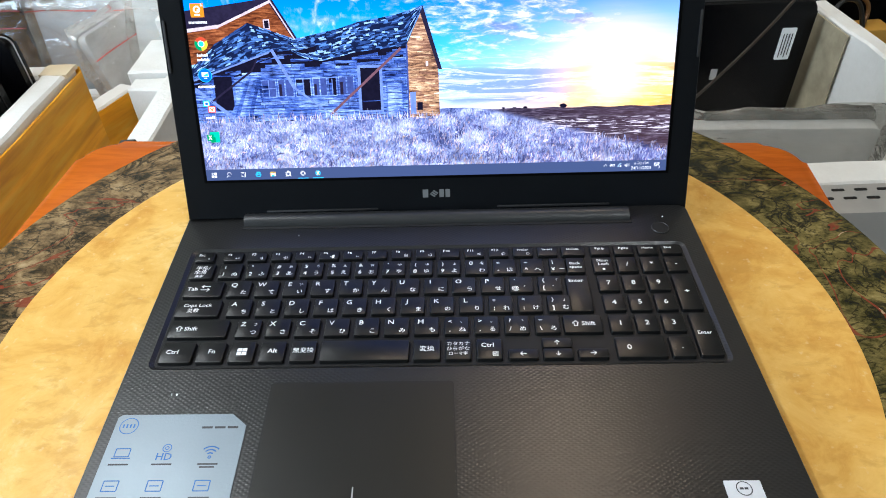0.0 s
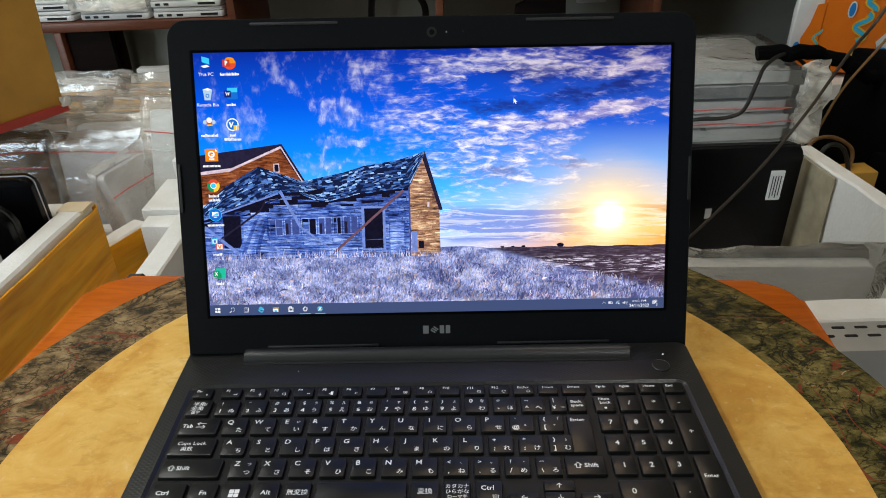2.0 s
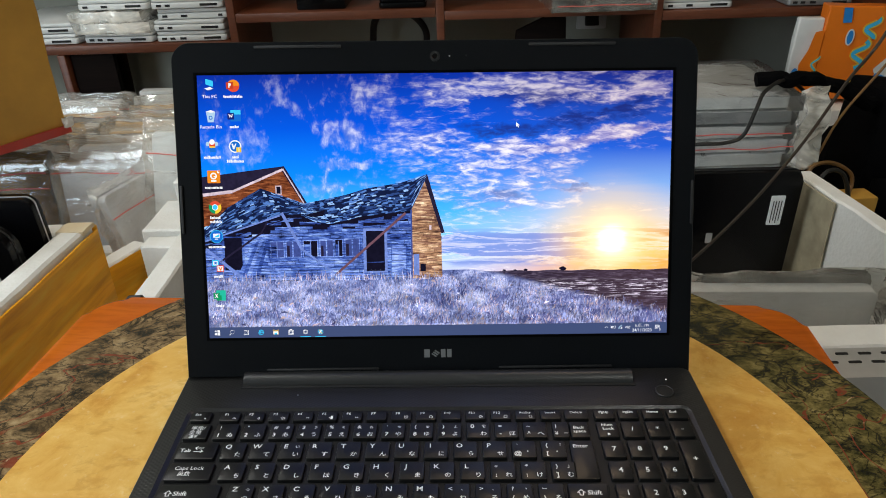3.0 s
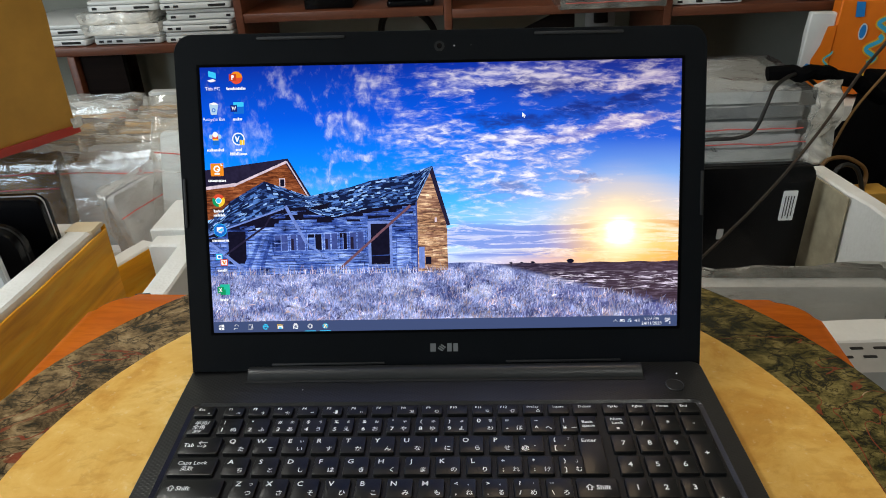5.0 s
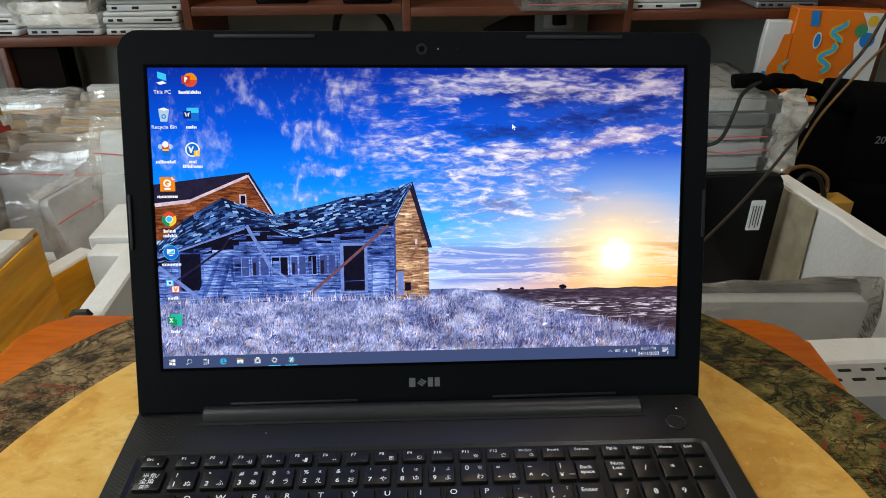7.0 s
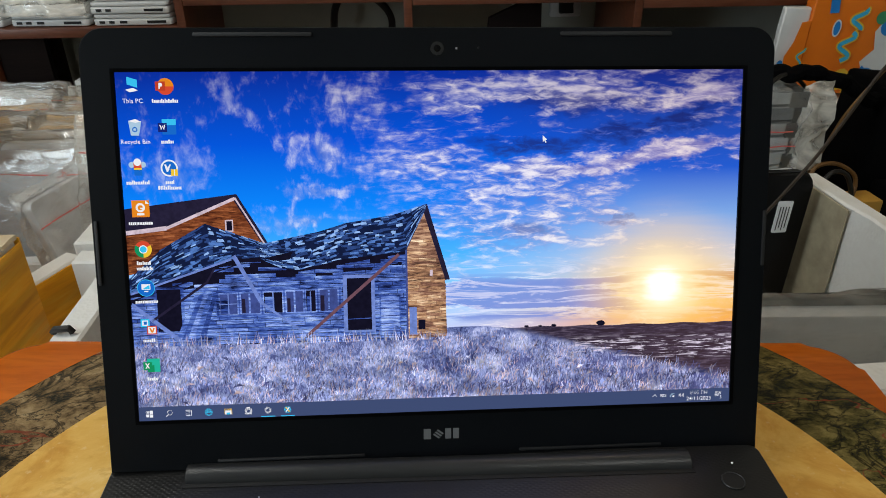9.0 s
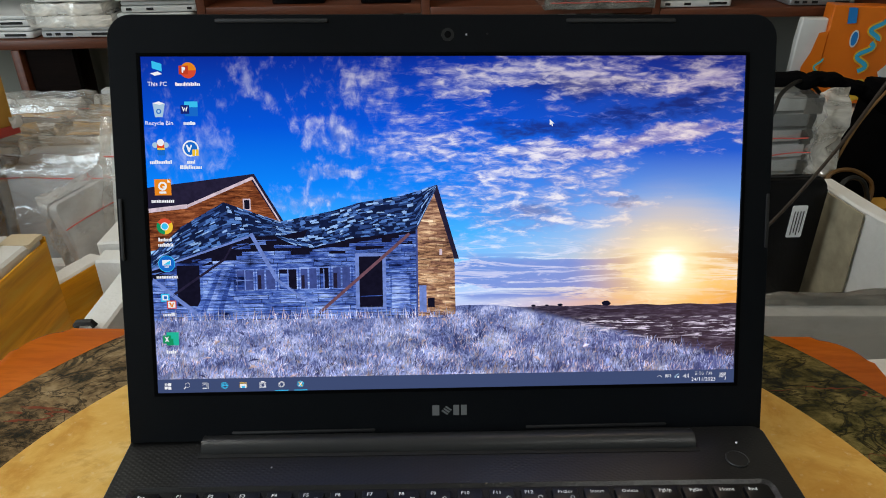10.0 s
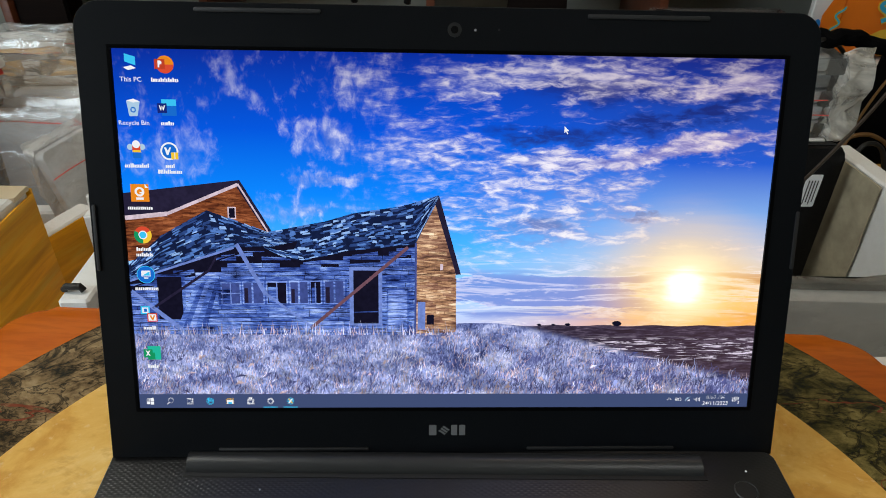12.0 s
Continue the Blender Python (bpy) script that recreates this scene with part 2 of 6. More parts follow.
def rrect(w, h, r, n=5, cx=0.0, cy=0.0):
    r = max(min(r, w / 2 - 1e-5, h / 2 - 1e-5), 1e-5)
    out = []
    for sx, sy, a0 in ((1, 1, 0), (-1, 1, 90), (-1, -1, 180), (1, -1, 270)):
        for i in range(n + 1):
            a = radians(a0 + 90 * i / n)
            out.append((cx + sx * (w / 2 - r) + r * math.cos(a), cy + sy * (h / 2 - r) + r * math.sin(a)))
    return out


def prism(bm, pts, z0, z1, bev=0.0, seg=2, mat=0, top_scale=None):
    lo = [bm.verts.new((x, y, z0)) for x, y in pts]
    hi = [bm.verts.new((x, y, z1)) for x, y in pts]
    if top_scale:
        cx, cy = sum(p[0] for p in pts) / len(pts), sum(p[1] for p in pts) / len(pts)
        for v in hi:
            v.co.x, v.co.y = cx + (v.co.x - cx) * top_scale[0], cy + (v.co.y - cy) * top_scale[1]
    n = len(pts)
    fs = [bm.faces.new(hi), bm.faces.new(lo[::-1])]
    fs += [bm.faces.new((lo[i], lo[(i + 1) % n], hi[(i + 1) % n], hi[i])) for i in range(n)]
    for f in fs:
        f.material_index = mat
    if bev:
        es = {e for f in fs[:2] for e in f.edges}
        bmesh.ops.bevel(bm, geom=list(es), offset=bev, segments=seg, profile=0.5, affect="EDGES")
    return fs


def block(bm, x0, x1, y0, y1, z0, z1, bev=0.0, seg=2, mat=0):
    fs = prism(bm, [(x0, y0), (x1, y0), (x1, y1), (x0, y1)], z0, z1, mat=mat)
    if bev:
        bmesh.ops.bevel(bm, geom=list({e for f in fs for e in f.edges}), offset=bev, segments=seg, profile=0.5, affect="EDGES")


def box(x0, x1, y0, y1, z0, z1, bev=0.0, seg=2):
    bm = bmesh.new()
    block(bm, x0, x1, y0, y1, z0, z1, bev, seg)
    return bm


def slab(w, d, h, r, bev=0.001, n=5):
    """Rounded plate, centred, standing on z = 0."""
    bm = bmesh.new()
    prism(bm, rrect(w, d, r, n), 0, h, bev)
    return bm


def disc(r, z0, z1, n=96, bev=0.0, cx=0.0, cy=0.0, bm=None):
    bm = bm or bmesh.new()
    prism(bm, [(cx + r * math.cos(2 * math.pi * i / n), cy + r * math.sin(2 * math.pi * i / n)) for i in range(n)], z0, z1, bev)
    return bm


def sweep(bm, pts, r, n=8, mat=0):
    """Round rod along points."""
    pts = [Vector(p) for p in pts]
    rings = []
    for i, p in enumerate(pts):
        d = (pts[min(i + 1, len(pts) - 1)] - pts[max(i - 1, 0)]).normalized()
        a = d.orthogonal().normalized() if not rings else (ref - d * ref.dot(d)).normalized()
        ref = a
        b = d.cross(a)
        rings.append([bm.verts.new(p + r * (math.cos(2 * math.pi * k / n) * a + math.sin(2 * math.pi * k / n) * b)) for k in range(n)])
    for u, v in zip(rings, rings[1:]):
        for k in range(n):
            bm.faces.new((u[k], u[(k + 1) % n], v[(k + 1) % n], v[k])).material_index = mat
    bm.faces.new(rings[0][::-1]).material_index = mat
    bm.faces.new(rings[-1]).material_index = mat


def smooth_line(pts, n=10):
    """Catmull-Rom through a few points."""
    P = [Vector(p) for p in pts]
    P = [2 * P[0] - P[1]] + P + [2 * P[-1] - P[-2]]
    out = []
    for a, b, c, d in zip(P, P[1:], P[2:], P[3:]):
        for i in range(n):
            t = i / n
            out.append(0.5 * (2 * b + (c - a) * t + (2 * a - 5 * b + 4 * c - d) * t * t + (3 * b - a - 3 * c + d) * t ** 3))
    return out + [P[-2]]


def flat(bm, pts, z, mat=0):
    f = bm.faces.new([bm.verts.new((x, y, z)) for x, y in pts])
    f.material_index = mat
    return f


LETTERS = {}


def lettering(bm, text, x, y, z, size, mat=0, align="CENTER", squash=1.0):
    """Flat letters added to bm, standing on (x, y)."""
    key = (text, align)
    if key not in LETTERS:
        c = bpy.data.curves.new("letters", "FONT")
        c.body, c.size, c.align_x, c.resolution_u = text, 1.0, align, 2
        c.offset = 0.012 if text.isascii() and len(text) < 6 else 0.003
        ob = bpy.data.objects.new("letters", c)
        me = bpy.data.meshes.new_from_object(ob)
        LETTERS[key] = ([v.co[:2] for v in me.vertices], [tuple(p.vertices) for p in me.polygons])
        bpy.data.objects.remove(ob), bpy.data.curves.remove(c), bpy.data.meshes.remove(me)
    vs, fs = LETTERS[key]
    made = [bm.verts.new((x + size * a * squash, y + size * b, z)) for a, b in vs]
    for f in fs:
        try:
            bm.faces.new([made[i] for i in f]).material_index = mat
        except ValueError:
            pass


def crumple(bm, cuts, amp, size, seed=0.0):
    bmesh.ops.subdivide_edges(bm, edges=bm.edges, cuts=cuts, use_grid_fill=True)
    for v in bm.verts:
        v.co += amp * Vector(noise.noise_vector(v.co / size + Vector((seed, seed * 1.7, -seed))))
    return bm


# ---- the room ----
X0, X1, Y0, Y1, TOP = -2.1, 2.3, -2.4, 1.78, 2.7
setting("floor", box(X0 - 0.1, X1 + 0.1, Y0 - 0.1, Y1 + 0.1, -0.1, 0), M["floor"], "pale tiled shop floor in shade")
setting("ceiling", box(X0 - 0.1, X1 + 0.1, Y0 - 0.1, Y1 + 0.1, TOP, TOP + 0.1), M["ceiling"], "white painted shop ceiling")
setting("wall_north", box(X0 - 0.1, X1 + 0.1, Y1, Y1 + 0.1, 0, TOP), M["wall"], "pale grey-green painted back wall")
setting("wall_east", box(X1, X1 + 0.1, Y0, Y1, 0, TOP), M["wall"], "pale painted side wall")
setting("wall_south", box(X0 - 0.1, X1 + 0.1, Y0 - 0.1, Y0, 0, TOP), M["wall"], "pale painted wall behind the table")
bm = bmesh.new()  # west wall with the shopfront opening
block(bm, X0 - 0.1, X0, Y0, -1.7, 0, TOP)
block(bm, X0 - 0.1, X0, -0.2, Y1, 0, TOP)
block(bm, X0 - 0.1, X0, -1.7, -0.2, 0, 0.7)
block(bm, X0 - 0.1, X0, -1.7, -0.2, 2.35, TOP)
setting("wall_west", bm, M["wall"], "pale side wall with an open shop window")
# the third batten is made up, to carry the fill light
for tx, ty in ((-1.05, 0.35), (0.36, 0.90), (0.75, -1.35)):
    lamp = thing("ceiling_light", pose(tx, ty, TOP), "white ceiling batten with a lit tube", "ceiling light", "ceiling lights")
    part("housing", box(-0.04, 0.04, -0.65, 0.65, -0.06, 0, 0.006), M["ceiling"], lamp)
    bm = bmesh.new()
    sweep(bm, [(0, -0.6, -0.085), (0, 0.6, -0.085)], 0.014)
    part("tube", bm, M["tube"], lamp)

# ---- wooden table with the round marble top ----
TABLE = 0.747
wt = thing("wooden_table", pose(-0.033, -0.194, 0, 0, 0, -3.9), "orange varnished wooden table with rounded corners", "table")
bm = bmesh.new()
prism(bm, rrect(0.716, 0.742, 0.036, 8), 0.68, 0.716, 0.006, 3)
part("tabletop", bm, M["orange"], wt)
for sx in (-1, 1):
    for sy in (-1, 1):
        part("leg", box(sx * 0.29 - 0.025, sx * 0.29 + 0.025, sy * 0.29 - 0.025, sy * 0.29 + 0.025, 0, 0.68, 0.004), M["orange"], wt)
top = thing("round_marble_top", pose(-0.013, -0.111, 0.716), "round polished stone top, cream centre in a dark veined border", "table top")
bm = bmesh.new()
N = 128
prof = [(0.2855, -0.000), (0.2855, 0.0310), (0.346, 0.0310), (0.3495, 0.0300), (0.3515, 0.0275), (0.3515, 0.004), (0.348, 0.0)]
rings = [[bm.verts.new((r * math.cos(2 * math.pi * i / N), r * math.sin(2 * math.pi * i / N), z)) for i in range(N)] for r, z in prof]
for a, b in zip(rings, rings[1:] + rings[:1]):
    for i in range(N):
        bm.faces.new((a[i], a[(i + 1) % N], b[(i + 1) % N], b[i]))
part("border", bm, M["marble"], top, "dark green and brown marble border with red veins")
part("centre", disc(0.2852, 0.0, 0.0312, N), M["cream"], top, "cream yellow marble centre")

# ---- the laptop ----
DECK = 0.770
laptop = thing("laptop", pose(0, 0, TABLE, 0, 0, -1.2), "open black plastic laptop with a lit desktop on its screen", "laptop")
DZ = DECK - TABLE
# base: tapered shell with a well for the keyboard
BW, BB, BF = 0.379, -0.0065, -0.2615
bm = bmesh.new()
cy = (BB + BF) / 2
outer = rrect(BW, BB - BF, 0.006, 6, 0, cy)
levels = [(0.985, 0.003), (0.998, DZ * 0.55), (1.0, DZ - 0.0016), (0.9985, DZ - 0.0005), (0.9955, DZ)]
loops = [[bm.verts.new((x * s, cy + (y - cy) * s, z)) for x, y in outer] for s, z in levels]
n = len(outer)
for a, b in zip(loops, loops[1:]):
    for i in range(n):
        bm.faces.new((a[i], a[(i + 1) % n], b[(i + 1) % n], b[i]))
bm.faces.new(loops[0][::-1])
KX0, KX1, KY0, KY1 = -0.1768, 0.1768, -0.1612, -0.0490
well = rrect(KX1 - KX0, KY1 - KY0, 0.006, 6, (KX0 + KX1) / 2, (KY0 + KY1) / 2)
w0 = [bm.verts.new((x, y, DZ)) for x, y in well]
w1 = [bm.verts.new((x * 0.986, (KY0 + KY1) / 2 + (y - (KY0 + KY1) / 2) * 0.965, DZ - 0.0016)) for x, y in well]
for i in range(n):
    bm.faces.new((loops[-1][i], loops[-1][(i + 1) % n], w0[(i + 1) % n], w0[i]))
    bm.faces.new((w0[i], w0[(i + 1) % n], w1[(i + 1) % n], w1[i]))
bm.faces.new(w1)
base = part("base", bm, M["palm"], laptop, "black plastic keyboard base")
for f in base.data.polygons:
    f.use_smooth = False
bm = bmesh.new()
prism(bm, rrect((KX1 - KX0) * 0.984, (KY1 - KY0) * 0.96, 0.004, 4, 0, (KY0 + KY1) / 2), DZ - 0.0018, DZ - 0.0013)
part("keyboard_tray", bm, M["tray"], laptop, "black tray under the keys")
for sx in (-1, 1):
    for y in (-0.045, -0.235):
        part("foot", box(sx * 0.15 - 0.02, sx * 0.15 + 0.02, y - 0.004, y + 0.004, 0, 0.0032), M["rubber"], laptop)

KZ = DZ - 0.0014


def add_key(x, y, w, h, legends=(), name="key"):
    bm = bmesh.new()
    prism(bm, rrect(w, h, 0.0011, 3), 0, 0.0026, 0.0, top_scale=(1 - 0.0008 / w, 1 - 0.0008 / h))
    top_edges = [e for e in bm.edges if all(v.co.z > 0.002 for v in e.verts)]
    bmesh.ops.bevel(bm, geom=top_edges, offset=0.0003, segments=2, profile=0.5, affect="EDGES")
    k = part(name, bm, M["key"], laptop, m=pose(x, y, KZ))
    if legends:
        bm = bmesh.new()
        for text, dx, dy, size in legends:
            lettering(bm, text, dx, dy, 0.00266, size, squash=1.06 if text.isascii() else 1.0)
        part("legend", bm, M["print"], k, "white key legend")
    return k


ROW = {"f": -0.0590, "n": -0.0740, "q": -0.0922, "a": -0.1105, "z": -0.1288, "b": -0.1485}
PX, KW, KH, KB = 0.0191, 0.0161, 0.0153, 0.0168
FX = [-0.1642] + [-0.1437 + 0.0172 * i for i in range(12)] + [0.0625, 0.0797, 0.0975, 0.1165, 0.1330, 0.1498, 0.1664]
FN = ["Esc"] + ["F%d" % i for i in range(1, 13)] + ["PrtScr", "Insert", "Delete", "PgUp", "PgDn", "Home", "End"]
FI = {0: "▪", 1: "◂×", 2: "◂)", 3: "◂))", 4: "◂◂", 5: "▸▌", 6: "▸▸", 8: "▣", 9: "○", 11: "☼", 12: "☀", 13: "⌂"}
for i, (x, s) in enumerate(zip(FX, FN)):
    leg = [(s, -0.0026 if len(s) < 4 else 0, 0.0008, 0.0031 if len(s) < 4 else 0.0030)]
    if i in FI:
        leg.append((FI[i], 0.0034, -0.0032, 0.0034))
    add_key(x, ROW["f"], 0.0165 if s == "Delete" else 0.0143, 0.0098, leg)


def letter_row(y, x0, table, pitch=PX):
    """Keys of (letter, shifted sign, kana, small kana)."""
    for i, (main, upper, kana, *small) in enumerate(table):
        x = x0 + pitch * i
        if upper:
            leg = [(main, -0.0042, -0.0052, 0.0048), (upper, -0.0042, 0.0020, 0.0042)]
        else:
            leg = [(main, -0.0038, 0.0018, 0.0052)]
        leg.append((kana, 0.0037, -0.0052, 0.0045))
        for t in small:
            leg.append((t, 0.0040, 0.0022, 0.0034))
        add_key(x, y, KW, KH, leg)


def rows_of(s):
    return [(t[0], t[1] if t[1] != "." else "", *t[2:]) for t in s.split()]


letter_row(ROW["n"], -0.1423, [("1", "!", "ぬ"), ("2", '"', "ふ"), ("3", "#", "あ", "ぁ"), ("4", "$", "う", "ぅ"), ("5", "%", "え", "ぇ"), ("6", "&", "お", "ぉ"), ("7", "'", "や", "ゃ"),
                               ("8", "(", "ゆ", "ゅ"), ("9", ")", "よ", "ょ"), ("0", "", "わ", "を"), ("-", "=", "ほ"), ("^", "~", "へ")])
letter_row(ROW["q"], -0.1319, rows_of("Q.た W.て E.いぃ R.す T.か Y.ん U.な I.に O.ら P.せ @`゛ [{゜「"))
letter_row(ROW["a"], -0.1274, rows_of("A.ち S.と D.し F.は G.き H.く J.ま K.の L.り ;+れ :*け ]}む」"))
letter_row(ROW["z"], -0.1172, rows_of("Z.つっ X.さ C.そ V.ひ B.こ N.み M.も ,<ね、 .>る。 /?め・"), 0.0190)
add_key(0.0730, ROW["z"], KW, KH, [("\\", -0.0042, -0.0052, 0.0046), ("_", -0.0042, 0.0040, 0.0048), ("ろ", 0.0037, -0.0052, 0.0045)])
add_key(0.0850, ROW["n"], 0.0112, KH, [("¥", -0.0030, -0.0052, 0.0044), ("|", -0.0030, 0.0022, 0.0042), ("ー", 0.0030, -0.0052, 0.0042)])
add_key(0.0975, ROW["n"], 0.0128, KH, [("Back", -0.0004, 0.0006, 0.0036), ("space", 0, -0.0030, 0.0036)])
add_key(-0.1622, ROW["n"], 0.0168, KH, [("半角/", 0, 0.0016, 0.0044), ("全角", -0.0008, -0.0026, 0.0044), ("漢字", -0.0010, -0.0062, 0.0030)])
add_key(-0.1562, ROW["q"], 0.0268, KH, [("Tab", -0.0076, -0.0012, 0.0044), ("⇆", 0.0012, -0.0018, 0.0070)])
add_key(-0.1548, ROW["a"], 0.0298, KH, [("Caps Lock", -0.0010, 0.0014, 0.0042), ("英数", -0.0030, -0.0034, 0.0040)])
add_key(-0.1495, ROW["z"], 0.0385, KH, [("⇧", -0.0125, -0.0020, 0.0060), ("Shift", -0.0050, -0.0014, 0.0046)])
# tall enter key
add_key(0.0967, (ROW["q"] + ROW["a"]) / 2, 0.0158, KH + 0.0184, [("Enter", -0.001, 0.0104, 0.0042)])
add_key(0.0953, ROW["z"], 0.0248, KH, [("⇧", -0.0046, -0.0020, 0.0060), ("Shift", 0.0034, -0.0014, 0.0046)])
# bottom row
add_key(-0.1575, ROW["b"], 0.0212, KB, [("Ctrl", -0.003, -0.001, 0.0046)])
add_key(-0.1362, ROW["b"], 0.0172, KB, [("Fn", 0.0005, -0.001, 0.0046)])
win = add_key(-0.1168, ROW["b"], 0.0162, KB)
bm = bmesh.new()
for sx in (-1, 1):
    for sy in (-1, 1):
        flat(bm, rrect(0.0029, 0.0027, 0.0002, 1, sx * 0.0016, sy * 0.0015), 0.00266)
part("legend", bm, M["print"], win, "white four-pane window mark")
add_key(-0.0978, ROW["b"], 0.0162, KB, [("Alt", 0, -0.001, 0.0046)])
add_key(-0.0787, ROW["b"], 0.0160, KB, [("無変換", 0, -0.001, 0.0044)])
add_key(-0.0407, ROW["b"], 0.0552, KB, name="space_bar")
add_key(-0.0024, ROW["b"], 0.0172, KB, [("変換", 0, -0.001, 0.0046)])
add_key(0.0168, ROW["b"], 0.0162, KB, [("カタカナ", 0, 0.0030, 0.0036), ("ひらがな", 0, -0.0010, 0.0036), ("ローマ字", 0, -0.0046, 0.0030)])
add_key(0.0358, ROW["b"], 0.0162, KB, [("Ctrl", -0.001, 0.0014, 0.0046), ("▤", 0.0036, -0.0058, 0.0046)])
add_key(0.0562, ROW["b"] - 0.0044, 0.0186, 0.0080, [("←", 0, -0.0016, 0.0052)])
add_key(0.0773, ROW["b"] + 0.0043, 0.0186, 0.0082, [("↑", 0, -0.0018, 0.0050)])
add_key(0.0773, ROW["b"] - 0.0043, 0.0186, 0.0082, [("↓", 0, -0.0018, 0.0050)])
add_key(0.0984, ROW["b"] - 0.0044, 0.0186, 0.0080, [("→", 0, -0.0016, 0.0052)])
# number pad, its columns drifting a little with the skew of the base
PADX = [0.1172, 0.1337, 0.1503]
for k, (y, names) in enumerate((("n", ("", "/", "*")), ("q", "789"), ("a", "456"), ("z", "123"))):
    for x, s in zip(PADX, names):
        if s:
            add_key(x + 0.0008 * (k - 1), ROW[y], 0.0143, KH, [(s, 0, -0.0016, 0.0054)])
add_key(PADX[0] - 0.0008, ROW["n"], 0.0143, KH, [("Num", 0, 0.0030, 0.0036), ("Lock", 0.0004, -0.0006, 0.0036), ("▪", 0, -0.0064, 0.006)])
add_key(0.1660, ROW["n"], 0.0143, KH, [("-", 0, -0.0016, 0.0054)])
add_key(0.1669, (ROW["q"] + ROW["a"]) / 2, 0.0143, KH + 0.0184, [("+", 0, -0.0016, 0.0058)])
add_key(0.1690, (ROW["z"] + ROW["b"]) / 2, 0.0143, KH + 0.0200, [("Enter", -0.0004, -0.0002, 0.0038)])
add_key(0.1278, ROW["b"], 0.0306, KB, [("0", -0.0072, -0.002, 0.0056)])
add_key(0.1524, ROW["b"], 0.0146, KB, [(".", 0, -0.0016, 0.0058)])

# touchpad, button, stickers, hinge
bm = bmesh.new()
prism(bm, rrect(0.1076, 0.0820, 0.0024, 4, -0.0440, -0.2132), DZ - 0.0003, DZ + 0.00045)
part("touchpad_gap", bm, M["gap"], laptop, "thin black gap round the touchpad")
bm = bmesh.new()
prism(bm, rrect(0.1060, 0.0804, 0.0018, 4, -0.0440, -0.2132), DZ - 0.0003, DZ + 0.0007)
pad = part("touchpad", bm, M["pad"], laptop, "smooth dark touchpad")
part("button_line", box(-0.0444, -0.0437, -0.2530, -0.2405, DZ + 0.0006, DZ + 0.0008), M["silver"], pad, "pale mark between the buttons")
bm = disc(0.0064, DZ - 0.0002, DZ + 0.0008, 32, 0.0003, 0.1640, -0.0345)
button = part("power_button", bm, M["deck"], laptop, "round black power button")
bm = bmesh.new()
disc(0.0056, DZ, DZ + 0.00095, 32, 0.0, 0.1640, -0.0345, bm)
part("button_cap", bm, M["gap"], button)
bm = bmesh.new()
sweep(bm, [(0.1640 + 0.0061 * math.cos(2 * math.pi * i / 32), -0.0345 + 0.0061 * math.sin(2 * math.pi * i / 32), DZ + 0.0008) for i in range(33)], 0.0004, 6)
part("button_ring", bm, M["hinge"], button, "glossy dark ring")
part("status_light", disc(0.0006, DZ, DZ + 0.0004, 10, 0, 0.1690, -0.0212), M["print"], laptop)
part("microphone_hole", disc(0.0005, DZ, DZ + 0.0004, 10, 0, -0.1010, -0.0355), M["silver"], laptop)
part("microphone_hole", disc(0.0006, DZ, DZ + 0.0004, 10, 0, -0.1555, -0.1800), M["silver"], laptop)
part("microphone_hole", disc(0.0006, DZ, DZ + 0.0004, 10, 0, -0.1525, -0.1800), M["silver"], laptop)

SZ = DZ + 0.00045
bm = bmesh.new()
prism(bm, [(-0.1845, -0.196), (-0.1825, -0.1942), (-0.1190, -0.1942), (-0.1098, -0.2020), (-0.1098, -0.2600), (-0.1845, -0.2600)], DZ, SZ)
spec = part("feature_sticker", bm, M["sticker"], laptop, "silver-grey feature sticker with blue line icons")
bm = bmesh.new()
bz = SZ + 0.00012


def ring(cx, cy, r, w, z, m=0, n=28, a0=0.0, a1=360.0):
    for i in range(n):
        a, b = radians(a0 + (a1 - a0) * i / n), radians(a0 + (a1 - a0) * (i + 1) / n)
        bm.faces.new([bm.verts.new((cx + q * math.cos(c), cy + q * math.sin(c), z)) for q, c in ((r, a), (r, b), (r - w, b), (r - w, a))]).material_index = m


def stroke(x0, y0, x1, y1, w, z, m=0):
    d = Vector((x1 - x0, y1 - y0)).normalized().orthogonal() * w / 2
    flat(bm, [(x0 + d.x, y0 + d.y), (x0 - d.x, y0 - d.y), (x1 - d.x, y1 - d.y), (x1 + d.x, y1 + d.y)], z, m)


